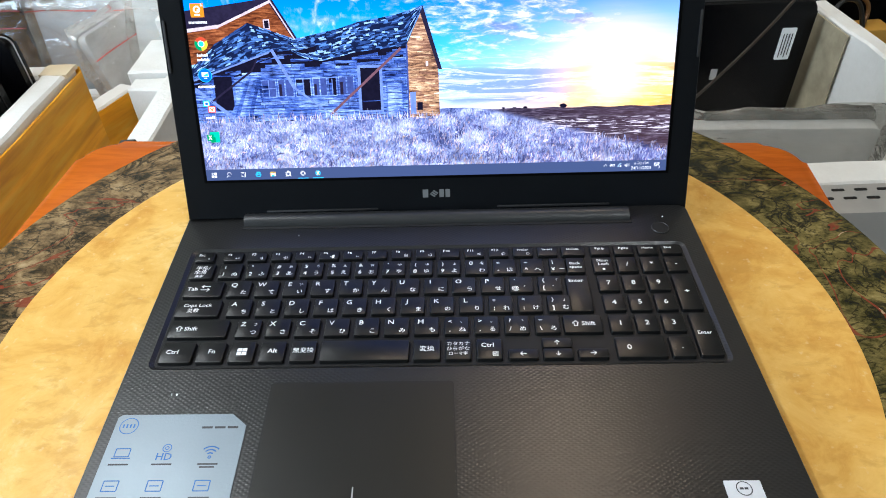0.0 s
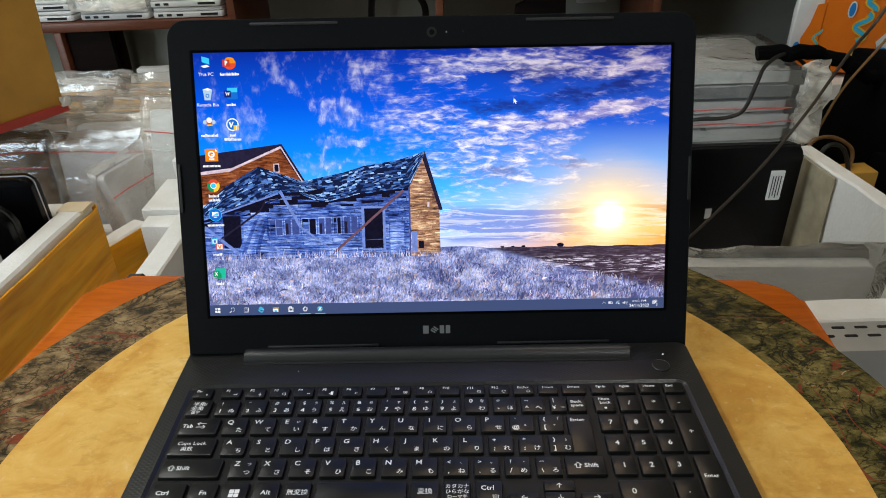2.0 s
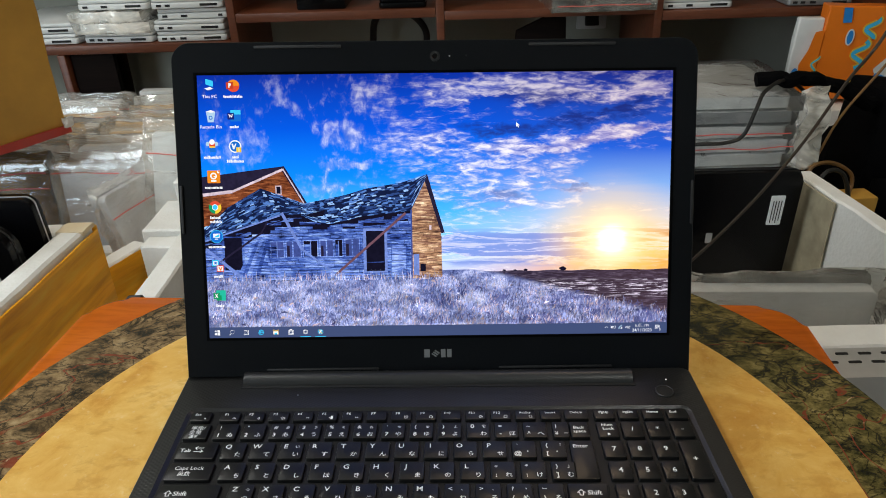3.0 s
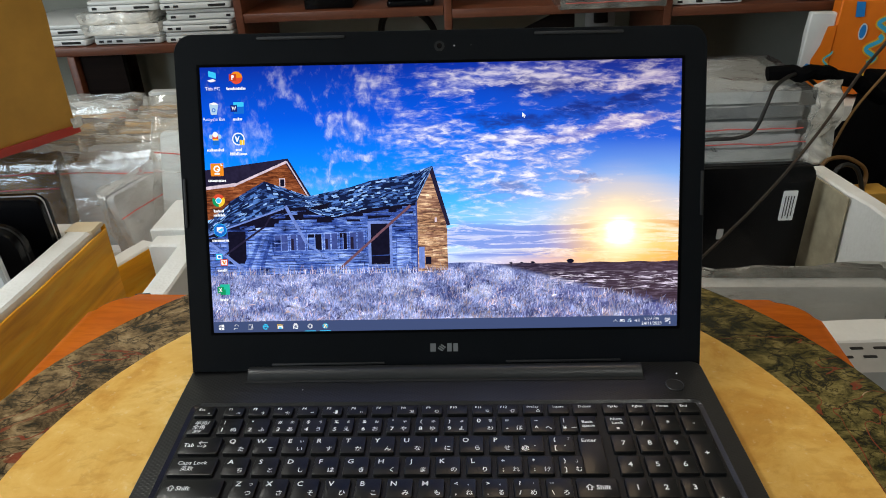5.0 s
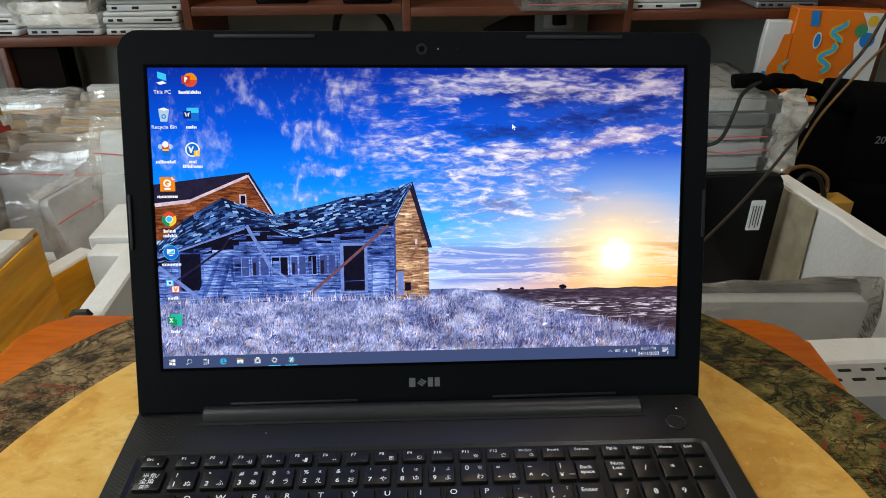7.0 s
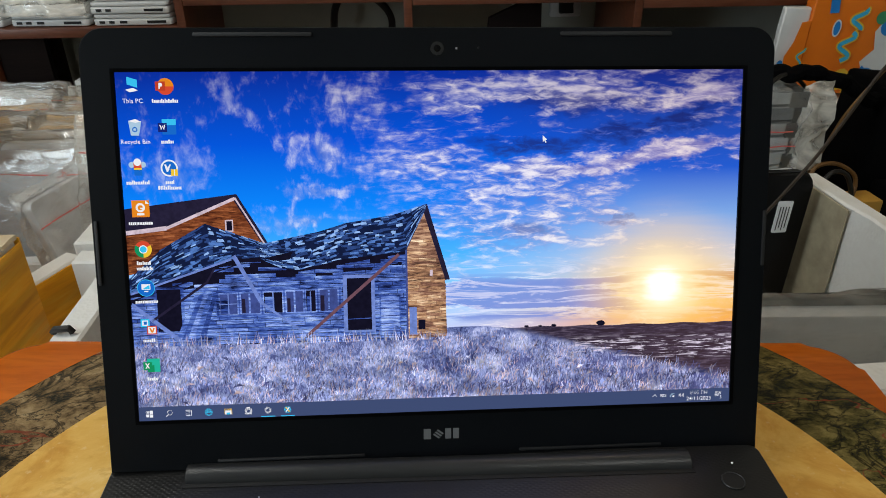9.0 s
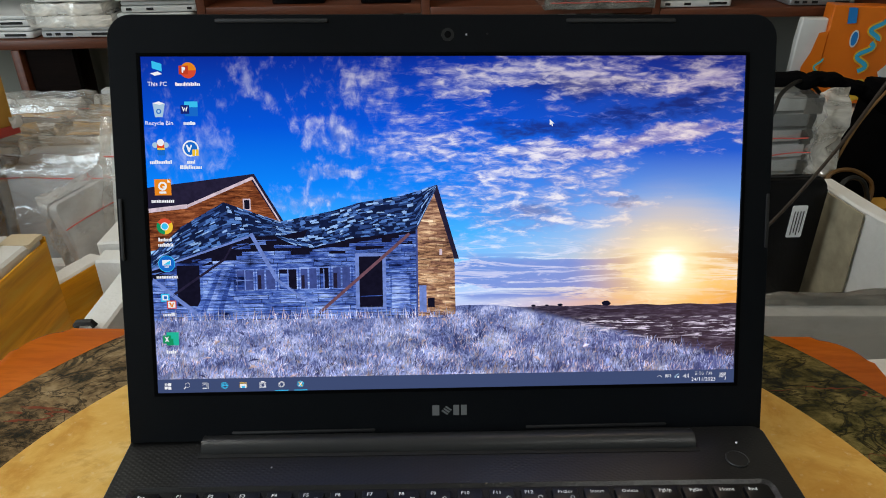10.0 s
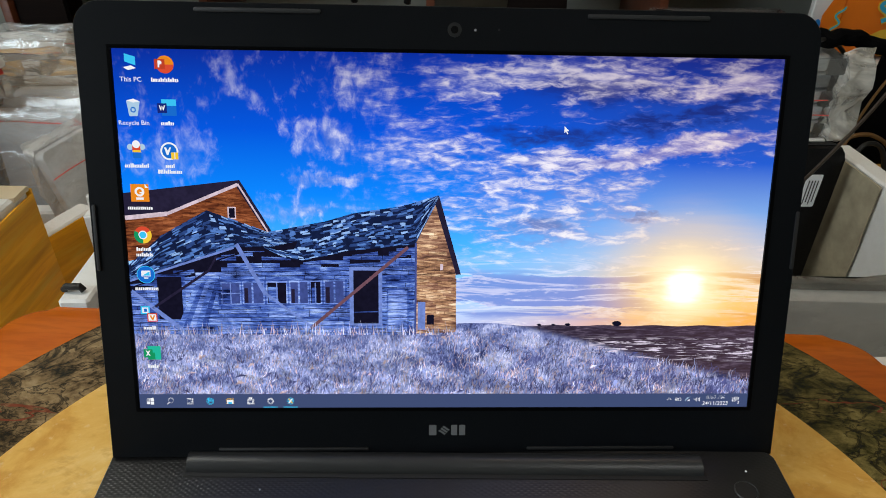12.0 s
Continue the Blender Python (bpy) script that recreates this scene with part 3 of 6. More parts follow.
ring(-0.1765, -0.2018, 0.0054, 0.0005, bz)
for i in range(4):
    stroke(-0.1795 + 0.002 * i, -0.2030, -0.1795 + 0.002 * i, -0.2006, 0.0009, bz)
for i in range(3):  # model line as bars
    stroke(-0.1345 + i * 0.0072, -0.2032, -0.1285 + i * 0.0072, -0.2032, 0.0014, bz, 1)
for cx, row in ((-0.1745, 0), (-0.1510, 0), (-0.1260, 0), (-0.1745, 1), (-0.1510, 1), (-0.1260, 1)):
    cyy = -0.2195 - 0.0195 * row
    if (row, cx) == (0, -0.1745):
        for s in ((-0.004, 0.003, 0.004, 0.003), (-0.004, 0.003, -0.004, -0.002), (0.004, 0.003, 0.004, -0.002), (-0.0052, -0.003, 0.0052, -0.003), (-0.004, -0.002, 0.004, -0.002)):
            stroke(cx + s[0], cyy + s[1], cx + s[2], cyy + s[3], 0.0006, bz)
    elif (row, cx) == (0, -0.1510):
        ring(cx + 0.0005, cyy + 0.0032, 0.0026, 0.0005, bz)
        ring(cx + 0.0005, cyy + 0.0032, 0.0012, 0.0005, bz)
        lettering(bm, "HD", cx, cyy - 0.0042, bz, 0.0062)
    elif (row, cx) == (0, -0.1260):
        for r in (0.0024, 0.0044, 0.0064):
            ring(cx, cyy - 0.002, r, 0.0008, bz, 0, 10, 45, 135)
        ring(cx, cyy - 0.0026, 0.0010, 0.0006, bz)
    else:
        for s in ((-0.004, 0.003, 0.004, 0.003), (-0.004, 0.003, -0.004, -0.003), (0.004, 0.003, 0.004, -0.003), (-0.004, -0.003, 0.004, -0.003), (-0.0025, 0, 0.0025, 0)):
            stroke(cx + s[0], cyy + s[1], cx + s[2], cyy + s[3], 0.0006, bz)
    for k in range(2 if row == 0 and cx > -0.13 else 1):
        stroke(cx - 0.0055 + 0.0015 * k, cyy - 0.0068 - 0.0018 * k, cx + 0.0055 - 0.0015 * k, cyy - 0.0068 - 0.0018 * k, 0.0010, bz, 1)
part("sticker_print", bm, [M["blue_print"], M["dark_print"]], spec, "blue outlined icons and grey caption bars")
bm = bmesh.new()
prism(bm, rrect(0.0185, 0.0200, 0.0006, 2, 0.1600, -0.2480), DZ, SZ)
chip = part("chip_sticker", bm, M["chip_sticker"], laptop, "pale silver processor sticker")
bm = bmesh.new()
ring(0.1600, -0.2425, 0.0040, 0.0005, bz, 1)
for s in (-0.0022, 0.0002):
    stroke(0.1600 + s, -0.2425, 0.1618 + s, -0.2425, 0.0012, bz, 1)
stroke(0.1530, -0.2490, 0.1612, -0.2490, 0.0022, bz, 1)
stroke(0.1626, -0.2490, 0.1668, -0.2490, 0.0022, bz, 1)
part("sticker_print", bm, [M["blue_print"], M["dark_print"]], chip, "dark printed bars")
bm = bmesh.new()
sweep(bm, [(-0.1440, -0.0178, DZ - 0.0012), (0.1440, -0.0178, DZ - 0.0012)], 0.0073, 20)
part("hinge", bm, M["hinge"], laptop, "long black barrel hinge")
SKEW = 0.03  # the base sits a little skew to its hinge
for ob in list(laptop.children) + [c for o in laptop.children if "key" not in o.name and o.name != "space_bar" for c in o.children]:
    if ob.name.split(".")[0] in ("key", "space_bar"):
        continue
    shift = 0.0028 if ob in (spec, *spec.children) else -0.0060 if ob in (chip, *chip.children) else 0.0
    for v in ob.data.vertices:
        v.co.x += SKEW * (-0.030 - v.co.y) + shift
# shade below the hinge, laid on the deck as a flat black strip
part("hinge_shadow", box(-0.1455, 0.1455, -0.0275, -0.0135, DZ - 0.0002, DZ + 0.0005), M["gap"], laptop, "black strip painting the shade in front of the hinge")


# ---- the lid and its screen ----
ex, ey = Vector((0.343, 0.0035, -0.0068)).normalized(), Vector((0.004, 0.0705, 0.181))
ey = (ey - ex * ey.dot(ex)).normalized()
ez = ex.cross(ey)
LID = Matrix.Translation((0.0015, 0.001, 0.796)) @ Matrix((ex, ey, ez)).transposed().to_4x4()
PW, PH = 0.3442, 0.1936
bm = bmesh.new()
pts = rrect(0.3795, 0.2440, 0.0135, 8, 0, 0.0945)
pts = [(x, y) if y > 0 else (math.copysign(0.18975, x), -0.0300 + 0.0002 * (8 - i % 9 if x < 0 else i % 9)) for i, (x, y) in enumerate(pts)]
hole = [(PW / 2, PH), (-PW / 2, PH), (-PW / 2, 0), (PW / 2, 0)]
# bezel front with a stepped window, rounded rim, back shell
n = len(pts)
lv = [(0.0, -0.0060, 0.985), (0, -0.0055, 1.0), (0, -0.0004, 1.0), (0, 0.0008, 0.9965)]
loops = [[bm.verts.new((x * s, 0.0945 + (y - 0.0945) * s, z)) for x, y in pts] for _, z, s in lv]
for a, b in zip(loops, loops[1:]):
    for i in range(n):
        bm.faces.new((a[i], a[(i + 1) % n], b[(i + 1) % n], b[i]))
bm.faces.new(loops[0][::-1])
k = n // 4
inner = []
for (hx, hy), q in zip(hole, range(4)):
    inner.append((bm.verts.new((hx, hy, 0.0008)), bm.verts.new((hx, hy, -0.0008))))
for q in range(4):
    seg = loops[-1][q * k:(q + 1) * k]
    nxt = loops[-1][((q + 1) * k) % n]
    bm.faces.new([inner[q][0], *seg])
    bm.faces.new([inner[q][0], seg[-1], nxt, inner[(q + 1) % 4][0]])
    bm.faces.new([inner[q][0], inner[(q + 1) % 4][0], inner[(q + 1) % 4][1], inner[q][1]])
lid = part("lid", bm, M["lid"], laptop, "thick black screen bezel and lid", m=laptop.matrix_basis.inverted() @ LID)
for f in lid.data.polygons:
    f.use_smooth = len(f.vertices) == 4


def lin(r, g, b):
    """A display colour as linear light."""
    return tuple((c / 255 / 12.92 if c < 10 else ((c / 255 + 0.055) / 1.055) ** 2.4) for c in (r, g, b))


def panel_mm(g):
    """Millimetres on the panel, from its lower left corner."""
    co = g.coords((1000, 1000, 1000), (0, 0, 0), (172.1, 0, 0))
    s = g.t.nodes.new("ShaderNodeSeparateXYZ")
    g.t.links.new(co, s.inputs[0])
    return co, s.outputs[0], s.outputs[1]


def stretch(g, co, scale, rot=0.0, loc=(0, 0, 0)):
    return g.add("Mapping", {0: co, 1: loc, 2: (0, 0, radians(rot)), 3: (*scale, 1)})


def lit(g, colour, strength=1.28):
    return g.done(g.add("Emission", {0: colour, 1: strength}))


def sky_picture():
    g = Graph("screen_sky")
    co, u, v = panel_mm(g)
    t = g.math("DIVIDE", v, 193.6)
    left = g.ramp(t, [(0.25, lin(190, 200, 238)), (0.36, lin(140, 202, 250)), (0.48, lin(62, 170, 248)), (0.62, lin(10, 126, 238)), (0.8, lin(4, 80, 206)), (1.0, lin(10, 42, 146))])
    right = g.ramp(t, [(0.25, lin(232, 150, 50)), (0.34, lin(236, 190, 110)), (0.45, lin(196, 196, 204)), (0.58, lin(120, 160, 218)), (0.72, lin(34, 86, 196)), (1.0, lin(24, 36, 120))])
    col = g.mix(g.span(u, 165, 325), left, right)
    # ragged coordinates, so that no cloud has a clean outline
    wx = g.math("MULTIPLY", g.math("SUBTRACT", g.noise(stretch(g, co, (0.05, 0.05), 0, (3, 1, 0)), 1.0, 4, 0.6), 0.5), 34.0)
    wy = g.math("MULTIPLY", g.math("SUBTRACT", g.noise(stretch(g, co, (0.05, 0.06), 0, (8, 5, 0)), 1.0, 4, 0.6), 0.5), 20.0)
    uu, vv = g.math("ADD", u, wx), g.math("ADD", v, wy)

    def spot(u0, v0, ru, rv, amount, slope=0.0):
        """A soft oval of more or less cloud, tilted by slope."""
        a = g.math("DIVIDE", g.math("SUBTRACT", uu, u0), ru)
        b = g.math("DIVIDE", g.math("SUBTRACT", g.math("SUBTRACT", vv, v0), g.math("MULTIPLY", g.math("SUBTRACT", uu, u0), slope)), rv)
        d = g.math("ADD", g.math("MULTIPLY", a, a), g.math("MULTIPLY", b, b))
        return g.span(d, 0.0, 1.4, amount, 0.0)

    def total(spots):
        out = spot(*spots[0])
        for q in spots[1:]:
            out = g.math("ADD", out, spot(*q))
        return out

    banks = total([(225, 140, 40, 5, 0.20, -0.03), (296, 147, 52, 6, 0.24, 0.20), (232, 181, 62, 10, 0.16, 0.02), (320, 179, 30, 8, 0.22, 0.2), (215, 120, 70, 20, 0.12),
                   (280, 111, 28, 6, 0.11), (303, 117, 8, 3, 0.24, 0.3), (214, 100, 40, 7, 0.12)])
    wisps = total([(104, 149, 24, 10, 0.16, -0.2), (124, 172, 24, 15, 0.12, -0.4), (112, 129, 24, 4, 0.18), (94, 111, 26, 5, 0.14), (160, 146, 32, 18, 0.10), (176, 180, 28, 12, 0.11, -0.3),
                   (62, 176, 16, 9, 0.14, -0.6), (26, 148, 28, 22, 0.12)])
    clear = total([(215, 172, 24, 5, -0.22, 0.1), (222, 152, 32, 5, -0.24), (320, 118, 44, 22, -0.22), (70, 140, 26, 22, -0.12), (165, 128, 20, 10, -0.08), (300, 168, 20, 5, -0.12, 0.3)])
    mid = g.noise(stretch(g, co, (0.026, 0.080), -12, (4, 7, 0)), 1.0, 5, 0.58, 0.6)
    fan = g.noise(stretch(g, co, (0.085, 0.05), 38, (1, 6, 0)), 1.0, 5, 0.6, 0.5)
    fine = g.mix(g.span(u, 80, 180), g.noise(stretch(g, co, (0.17, 0.12), 42, (2, 3, 0)), 1.0, 5, 0.6, 0.4), g.noise(stretch(g, co, (0.085, 0.27), -11, (2, 3, 0)), 1.0, 6, 0.62, 0.5))
    body = g.mix(g.span(u, 90, 190), fan, mid)
    dens = g.math("ADD", g.math("MULTIPLY", body, 0.50), g.math("MULTIPLY", fine, 0.50))
    dens = g.math("ADD", g.math("ADD", dens, g.math("ADD", banks, wisps)), g.math("ADD", clear, g.span(u, 20, 190, -0.065, 0.0)))
    mask = g.span(dens, 0.46, 0.74)
    # dark upper sides and lit lower edges
    dark = total([(292, 161, 44, 7, 1.0, 0.16), (222, 153, 36, 5, 0.9), (250, 176, 44, 8, 0.7), (320, 172, 28, 5, 0.6, 0.2), (222, 106, 14, 3, 0.5), (276, 109, 14, 2, 0.6)])
    lum = g.math("ADD", g.math("MULTIPLY", fine, 0.75), g.math("MULTIPLY", mid, 0.35))
    tone = g.ramp(g.span(lum, 0.40, 0.70), [(0.0, lin(66, 88, 168)), (0.4, lin(134, 146, 206)), (0.75, lin(204, 202, 224)), (1.0, lin(246, 240, 240))])
    tone = g.mix(g.math("MULTIPLY", g.span(u, 190, 320), 0.5), tone, g.mix(0.6, tone, lin(236, 190, 160)))
    tone = g.mix(g.span(u, 170, 40, 0, 0.55), tone, lin(150, 178, 232))
    tone = g.mix(g.span(t, 0.72, 1.0, 0.0, 0.5), tone, g.mix(fine, lin(60, 66, 130), lin(172, 158, 180)))
    col = g.mix(g.math("MULTIPLY", mask, g.span(u, 30, 170, 0.50, 0.82)), col, tone)
    shade = g.math("MULTIPLY", g.math("MINIMUM", dark, 1.0), g.span(fine, 0.62, 0.40, 0.25, 0.85))
    col = g.mix(shade, col, g.mix(g.span(t, 0.55, 0.8), lin(96, 96, 140), lin(26, 36, 104)))
    # the long lilac bank and level streaks above the horizon
    st = g.noise(stretch(g, co, (0.014, 0.15), 1.0, (9, 2, 0)), 1.0, 6, 0.62, 0.6)
    low = g.math("MULTIPLY", g.span(g.math("ADD", st, spot(222, 68, 62, 8, 0.22, -0.04)), 0.50, 0.60), g.math("MULTIPLY", g.span(v, 50, 56), g.span(v, 74, 84, 1, 0)))
    col = g.mix(g.math("MULTIPLY", low, 0.82), col, g.mix(g.span(u, 235, 320), lin(104, 128, 206), lin(190, 120, 62)))
    rim = g.math("MULTIPLY", g.span(st, 0.44, 0.49), g.math("MULTIPLY", g.span(st, 0.54, 0.49), g.math("MULTIPLY", g.span(v, 52, 60), g.span(v, 78, 90, 1, 0))))
    col = g.mix(g.math("MULTIPLY", rim, 0.5), col, lin(236, 232, 248))
    # the low sun
    dx, dy = g.math("SUBTRACT", u, 301.5), g.math("SUBTRACT", v, 71.0)
    d = g.math("SQRT", g.math("ADD", g.math("MULTIPLY", dx, dx), g.math("MULTIPLY", g.math("MULTIPLY", dy, dy), 1.15)))
    d = g.math("ADD", d, g.math("MULTIPLY", g.math("SUBTRACT", st, 0.5), 14.0))
    col = g.mix(g.span(d, 10, 62, 0.62, 0.0), col, lin(255, 214, 134))
    col = g.mix(g.span(d, 5, 30, 0.95, 0.0), col, lin(255, 240, 196))
    col = g.mix(g.span(d, 5, 14, 1.0, 0.0), col, lin(255, 255, 250))
    return lit(g, col)


def grass_picture():
    g = Graph("screen_grass")
    co, u, v = panel_mm(g)
    a = g.noise(stretch(g, co, (0.5, 0.24), 12), 1.0, 6, 0.7, 1.8)
    b = g.noise(stretch(g, co, (0.06, 0.09)), 1.0, 4, 0.6, 0.5)
    near = g.ramp(g.math("ADD", g.math("MULTIPLY", a, 0.55), g.math("MULTIPLY", b, 0.55)), [(0.42, lin(42, 50, 92)), (0.52, lin(96, 108, 162)), (0.6, lin(150, 160, 208)), (0.72, lin(220, 222, 246))])
    far = g.ramp(g.noise(stretch(g, co, (0.10, 0.7)), 1.0, 6, 0.65, 0.6), [(0.35, lin(18, 17, 34)), (0.52, lin(42, 38, 60)), (0.7, lin(98, 88, 108))])
    slope = g.math("SUBTRACT", v, g.math("SUBTRACT", 54.0, g.math("MULTIPLY", g.math("MAXIMUM", g.math("SUBTRACT", u, 195.0), 0.0), 0.26)))
    k = g.span(g.math("ADD", slope, g.math("MULTIPLY", a, 6.0)), -1, 4)
    col = g.mix(k, near, far)
    warm = g.mix(g.span(u, 170, 330, 0, 0.25), col, g.mix(0.4, col, lin(150, 108, 96)))
    wet = g.math("MULTIPLY", g.math("MULTIPLY", g.span(g.noise(stretch(g, co, (0.09, 0.9), -3), 1.0, 5, 0.6, 0.5), 0.53, 0.6), g.span(u, 238, 262)), g.math("MULTIPLY", g.span(v, 26, 31), g.span(v, 39, 43, 1, 0)))
    return lit(g, g.mix(wet, warm, lin(206, 196, 214)))


def boards_picture(name, dark, mid, light, pitch, tilt=0.0, blotch=0.05):
    g = Graph(name)
    co, u, v = panel_mm(g)
    w = g.add("TexWave", {0: stretch(g, co, (0.02, 1.0), tilt), 1: pitch, 2: 1.6, 3: 3.0, 4: 1.5}, wave_profile="SAW")
    sep = g.t.nodes.new("ShaderNodeTexWave")
    sep.bands_direction, sep.wave_profile = "Y", "SAW"
    g.t.links.new(stretch(g, co, (1.0, 1.0), tilt), sep.inputs[0])
    sep.inputs[1].default_value, sep.inputs[2].default_value, sep.inputs[3].default_value = pitch, 0.8, 3.0
    n = g.noise(stretch(g, co, (0.13, 0.8), tilt), 1.0, 6, 0.65, 0.4)
    p = g.noise(stretch(g, co, (blotch, blotch)), 1.0, 4)
    f = g.math("ADD", g.math("MULTIPLY", n, 0.65), g.math("MULTIPLY", p, 0.4))
    col = g.ramp(f, [(0.40, dark), (0.53, mid), (0.66, light)])
    return lit(g, g.mix(g.span(sep.outputs[1], 0.0, 0.22, 0.7, 0.0), col, dark))


def tint(name, *rgb):
    """One printed colour of the picture, slightly uneven."""
    g = Graph(name)
    co, u, v = panel_mm(g)
    k = g.span(g.noise(stretch(g, co, (0.35, 0.35)), 1.0, 4), 0.3, 0.7, 0.8, 1.15)
    if "blade" in name:
        k = g.math("MULTIPLY", k, g.span(g.noise(stretch(g, co, (0.055, 0.11), 6), 1.0, 4, 0.6, 0.8), 0.38, 0.62, 0.48, 1.2))
    return lit(g, g.mix(1.0, lin(*rgb), g.add("CombineColor", {0: k, 1: k, 2: k}), "MULTIPLY"))


PIC = [sky_picture(), grass_picture()] + [boards_picture("screen_front_boards", lin(12, 18, 50), lin(*m), lin(*h), 0.16, 0.5) for m, h in (((76, 106, 190), (150, 180, 240)), ((98, 126, 206), (172, 196, 246)), ((54, 80, 160), (118, 150, 220)))]
PIC += [boards_picture("screen_gable_boards", lin(52, 36, 34), lin(*m), lin(*h), 0.17, -9) for m, h in (((172, 128, 96), (236, 200, 160)), ((138, 98, 80), (204, 164, 132)), ((200, 160, 124), (250, 224, 190)))]
PIC += [boards_picture("screen_brown_boards", lin(58, 26, 18), lin(*m), lin(*h), 0.2, 8) for m, h in (((134, 74, 42), (178, 108, 68)), ((112, 58, 34), (156, 90, 56)))]
PIC += [tint("screen_" + n, *c) for n, c in (("dark", (18, 17, 34)), ("trim", (196, 178, 190)), ("timber", (104, 72, 84)), ("pale_timber", (104, 126, 192)), ("night_roof", (34, 30, 52)), ("window", (58, 72, 132)),
                                            ("blade_light", (216, 218, 244)), ("blade_mid", (146, 158, 208)), ("blade_dark", (76, 80, 130)), ("blade_warm", (194, 170, 172)),
                                            ("slate_dark", (18, 28, 60)), ("slate", (42, 66, 120)), ("slate_blue", (76, 114, 180)), ("slate_pale", (138, 174, 226)))]
(SKY, GRASS, FRONT, FRONT_B, FRONT_C, GABLE, GABLE_B, GABLE_C, BROWN, BROWN_B, DARK, TRIM, TIMBER, PALE, NIGHT, PANE,
 BL, BM_, BD, BW_, SLATE_A, SLATE_B, SLATE_C, SLATE_D) = range(24)


def at_mm(pts):
    return [(x / 1000 - 0.1721, y / 1000) for x, y in pts]


bm = bmesh.new()
LAYER = 0.000025


def paint(pts, layer, mat):
    pts = [(min(max(x, 0), 344.2), min(max(y, 0), 193.6)) for x, y in pts]
    flat(bm, at_mm(pts), -0.0007 + LAYER * layer, mat)


def line_mm(x0, y0, x1, y1, w, layer, mat, w1=None):
    d = Vector((x1 - x0, y1 - y0)).normalized().orthogonal() / 2
    w1 = w if w1 is None else w1
    paint([(x0 + d.x * w, y0 + d.y * w), (x0 - d.x * w, y0 - d.y * w), (x1 - d.x * w1, y1 - d.y * w1), (x1 + d.x * w1, y1 + d.y * w1)], layer, mat)


def rect_mm(x0, y0, x1, y1, layer, mat):
    paint([(x0, y0), (x1, y0), (x1, y1), (x0, y1)], layer, mat)


rect_mm(0, 0, 344.2, 193.6, 0, SKY)
# far field and the near grass
rnd = random.Random(7)
edge = [(i * 4.0, 48.6 + 0.35 * math.sin(i * 0.9) + (1.6 if 172 < i * 4 < 205 else 0) * math.sin((i * 4 - 172) / 33 * math.pi)) for i in range(87)]
paint([(0, 0), (344.2, 0), (344.2, 48.8)] + [(x, y) for x, y in edge[::-1] if x < 344], 1, GRASS)
for x, h in ((265.7, 2.6), (238, 1.3), (230, 0.9), (222, 1.0)):
    paint([(x + (0.5 + 0.8 * h) * math.cos(a * 0.7) * (1 + 0.2 * math.sin(5.1 * a)), 48.5 + h * 0.5 + 0.62 * h * math.sin(a * 0.7)) for a in range(9)], 2, DARK)
# farther brown house
def height(line, x):
    """Height of a broken line at x."""
    for (xa, ya), (xb, yb) in zip(line, line[1:]):
        if xa <= x <= xb:
            return ya + (yb - ya) * (x - xa) / max(xb - xa, 1e-6)
    return line[-1][1] if x > line[-1][0] else line[0][1]


def boards(x0, x1, foot, head, pitch, slope, layer, tints, longest):
    """Rows of boards between two broken lines, each board a little apart from the next."""
    y = min(p[1] for p in foot) - 12
    while y < max(p[1] for p in head) + 8:
        x = x0 - rnd.random() * longest
        while x < x1:
            w = longest * (0.3 + 0.7 * rnd.random())
            a, b = max(x + 0.12, x0), min(x + w - 0.12, x1)
            if b - a > 0.6:
                quad = []
                for px, top in ((a, 0), (b, 0), (b, 1), (a, 1)):
                    yy = y + slope * (px - x0) + (pitch - 0.26 + rnd.uniform(-0.10, 0.10) if top else 0)
                    quad.append((px, min(max(yy, height(foot, px)), height(head, px))))
                if min(quad[3][1] - quad[0][1], quad[2][1] - quad[1][1]) > 0.15:
                    paint(quad, layer, rnd.choice(tints))
            x += w
        y += pitch


def shingles(x0, x1, eave, ridge, rows, width, slant, layer):
    """Weathered roof slates in ragged rows from the eave to the ridge."""
    for r in range(rows):
        x = x0 - 4 + rnd.random() * width
        while x < x1:
            w = width * rnd.uniform(0.4, 1.7)
            lean = rnd.uniform(-0.35, 0.35)
            t0, t1 = (r + rnd.uniform(-0.3, 0.3)) / rows, (r + rnd.uniform(0.6, 1.25)) / rows
            quad = []
            for px, tt in ((x, t0), (x + w, t0 + lean / rows), (x + w * rnd.uniform(0.8, 1.1), t1 + lean / rows), (x + w * rnd.uniform(-0.1, 0.2), t1)):
                tt = min(max(tt, 0.0), 1.0)
                qx = min(max(px + slant * tt, x0), x1)
                quad.append((qx, height(eave, qx) + tt * (height(ridge, qx) - height(eave, qx)) + rnd.uniform(-0.25, 0.25)))
            pick = rnd.random()
            if pick > 0.16 and quad[1][0] - quad[0][0] > 0.5 and quad[2][0] - quad[3][0] > 0.5:
                paint(quad, layer + r % 2, SLATE_A if pick < 0.40 else SLATE_B if pick < 0.66 else SLATE_C if pick < 0.90 else SLATE_D)
            x += w * rnd.uniform(0.8, 1.0)


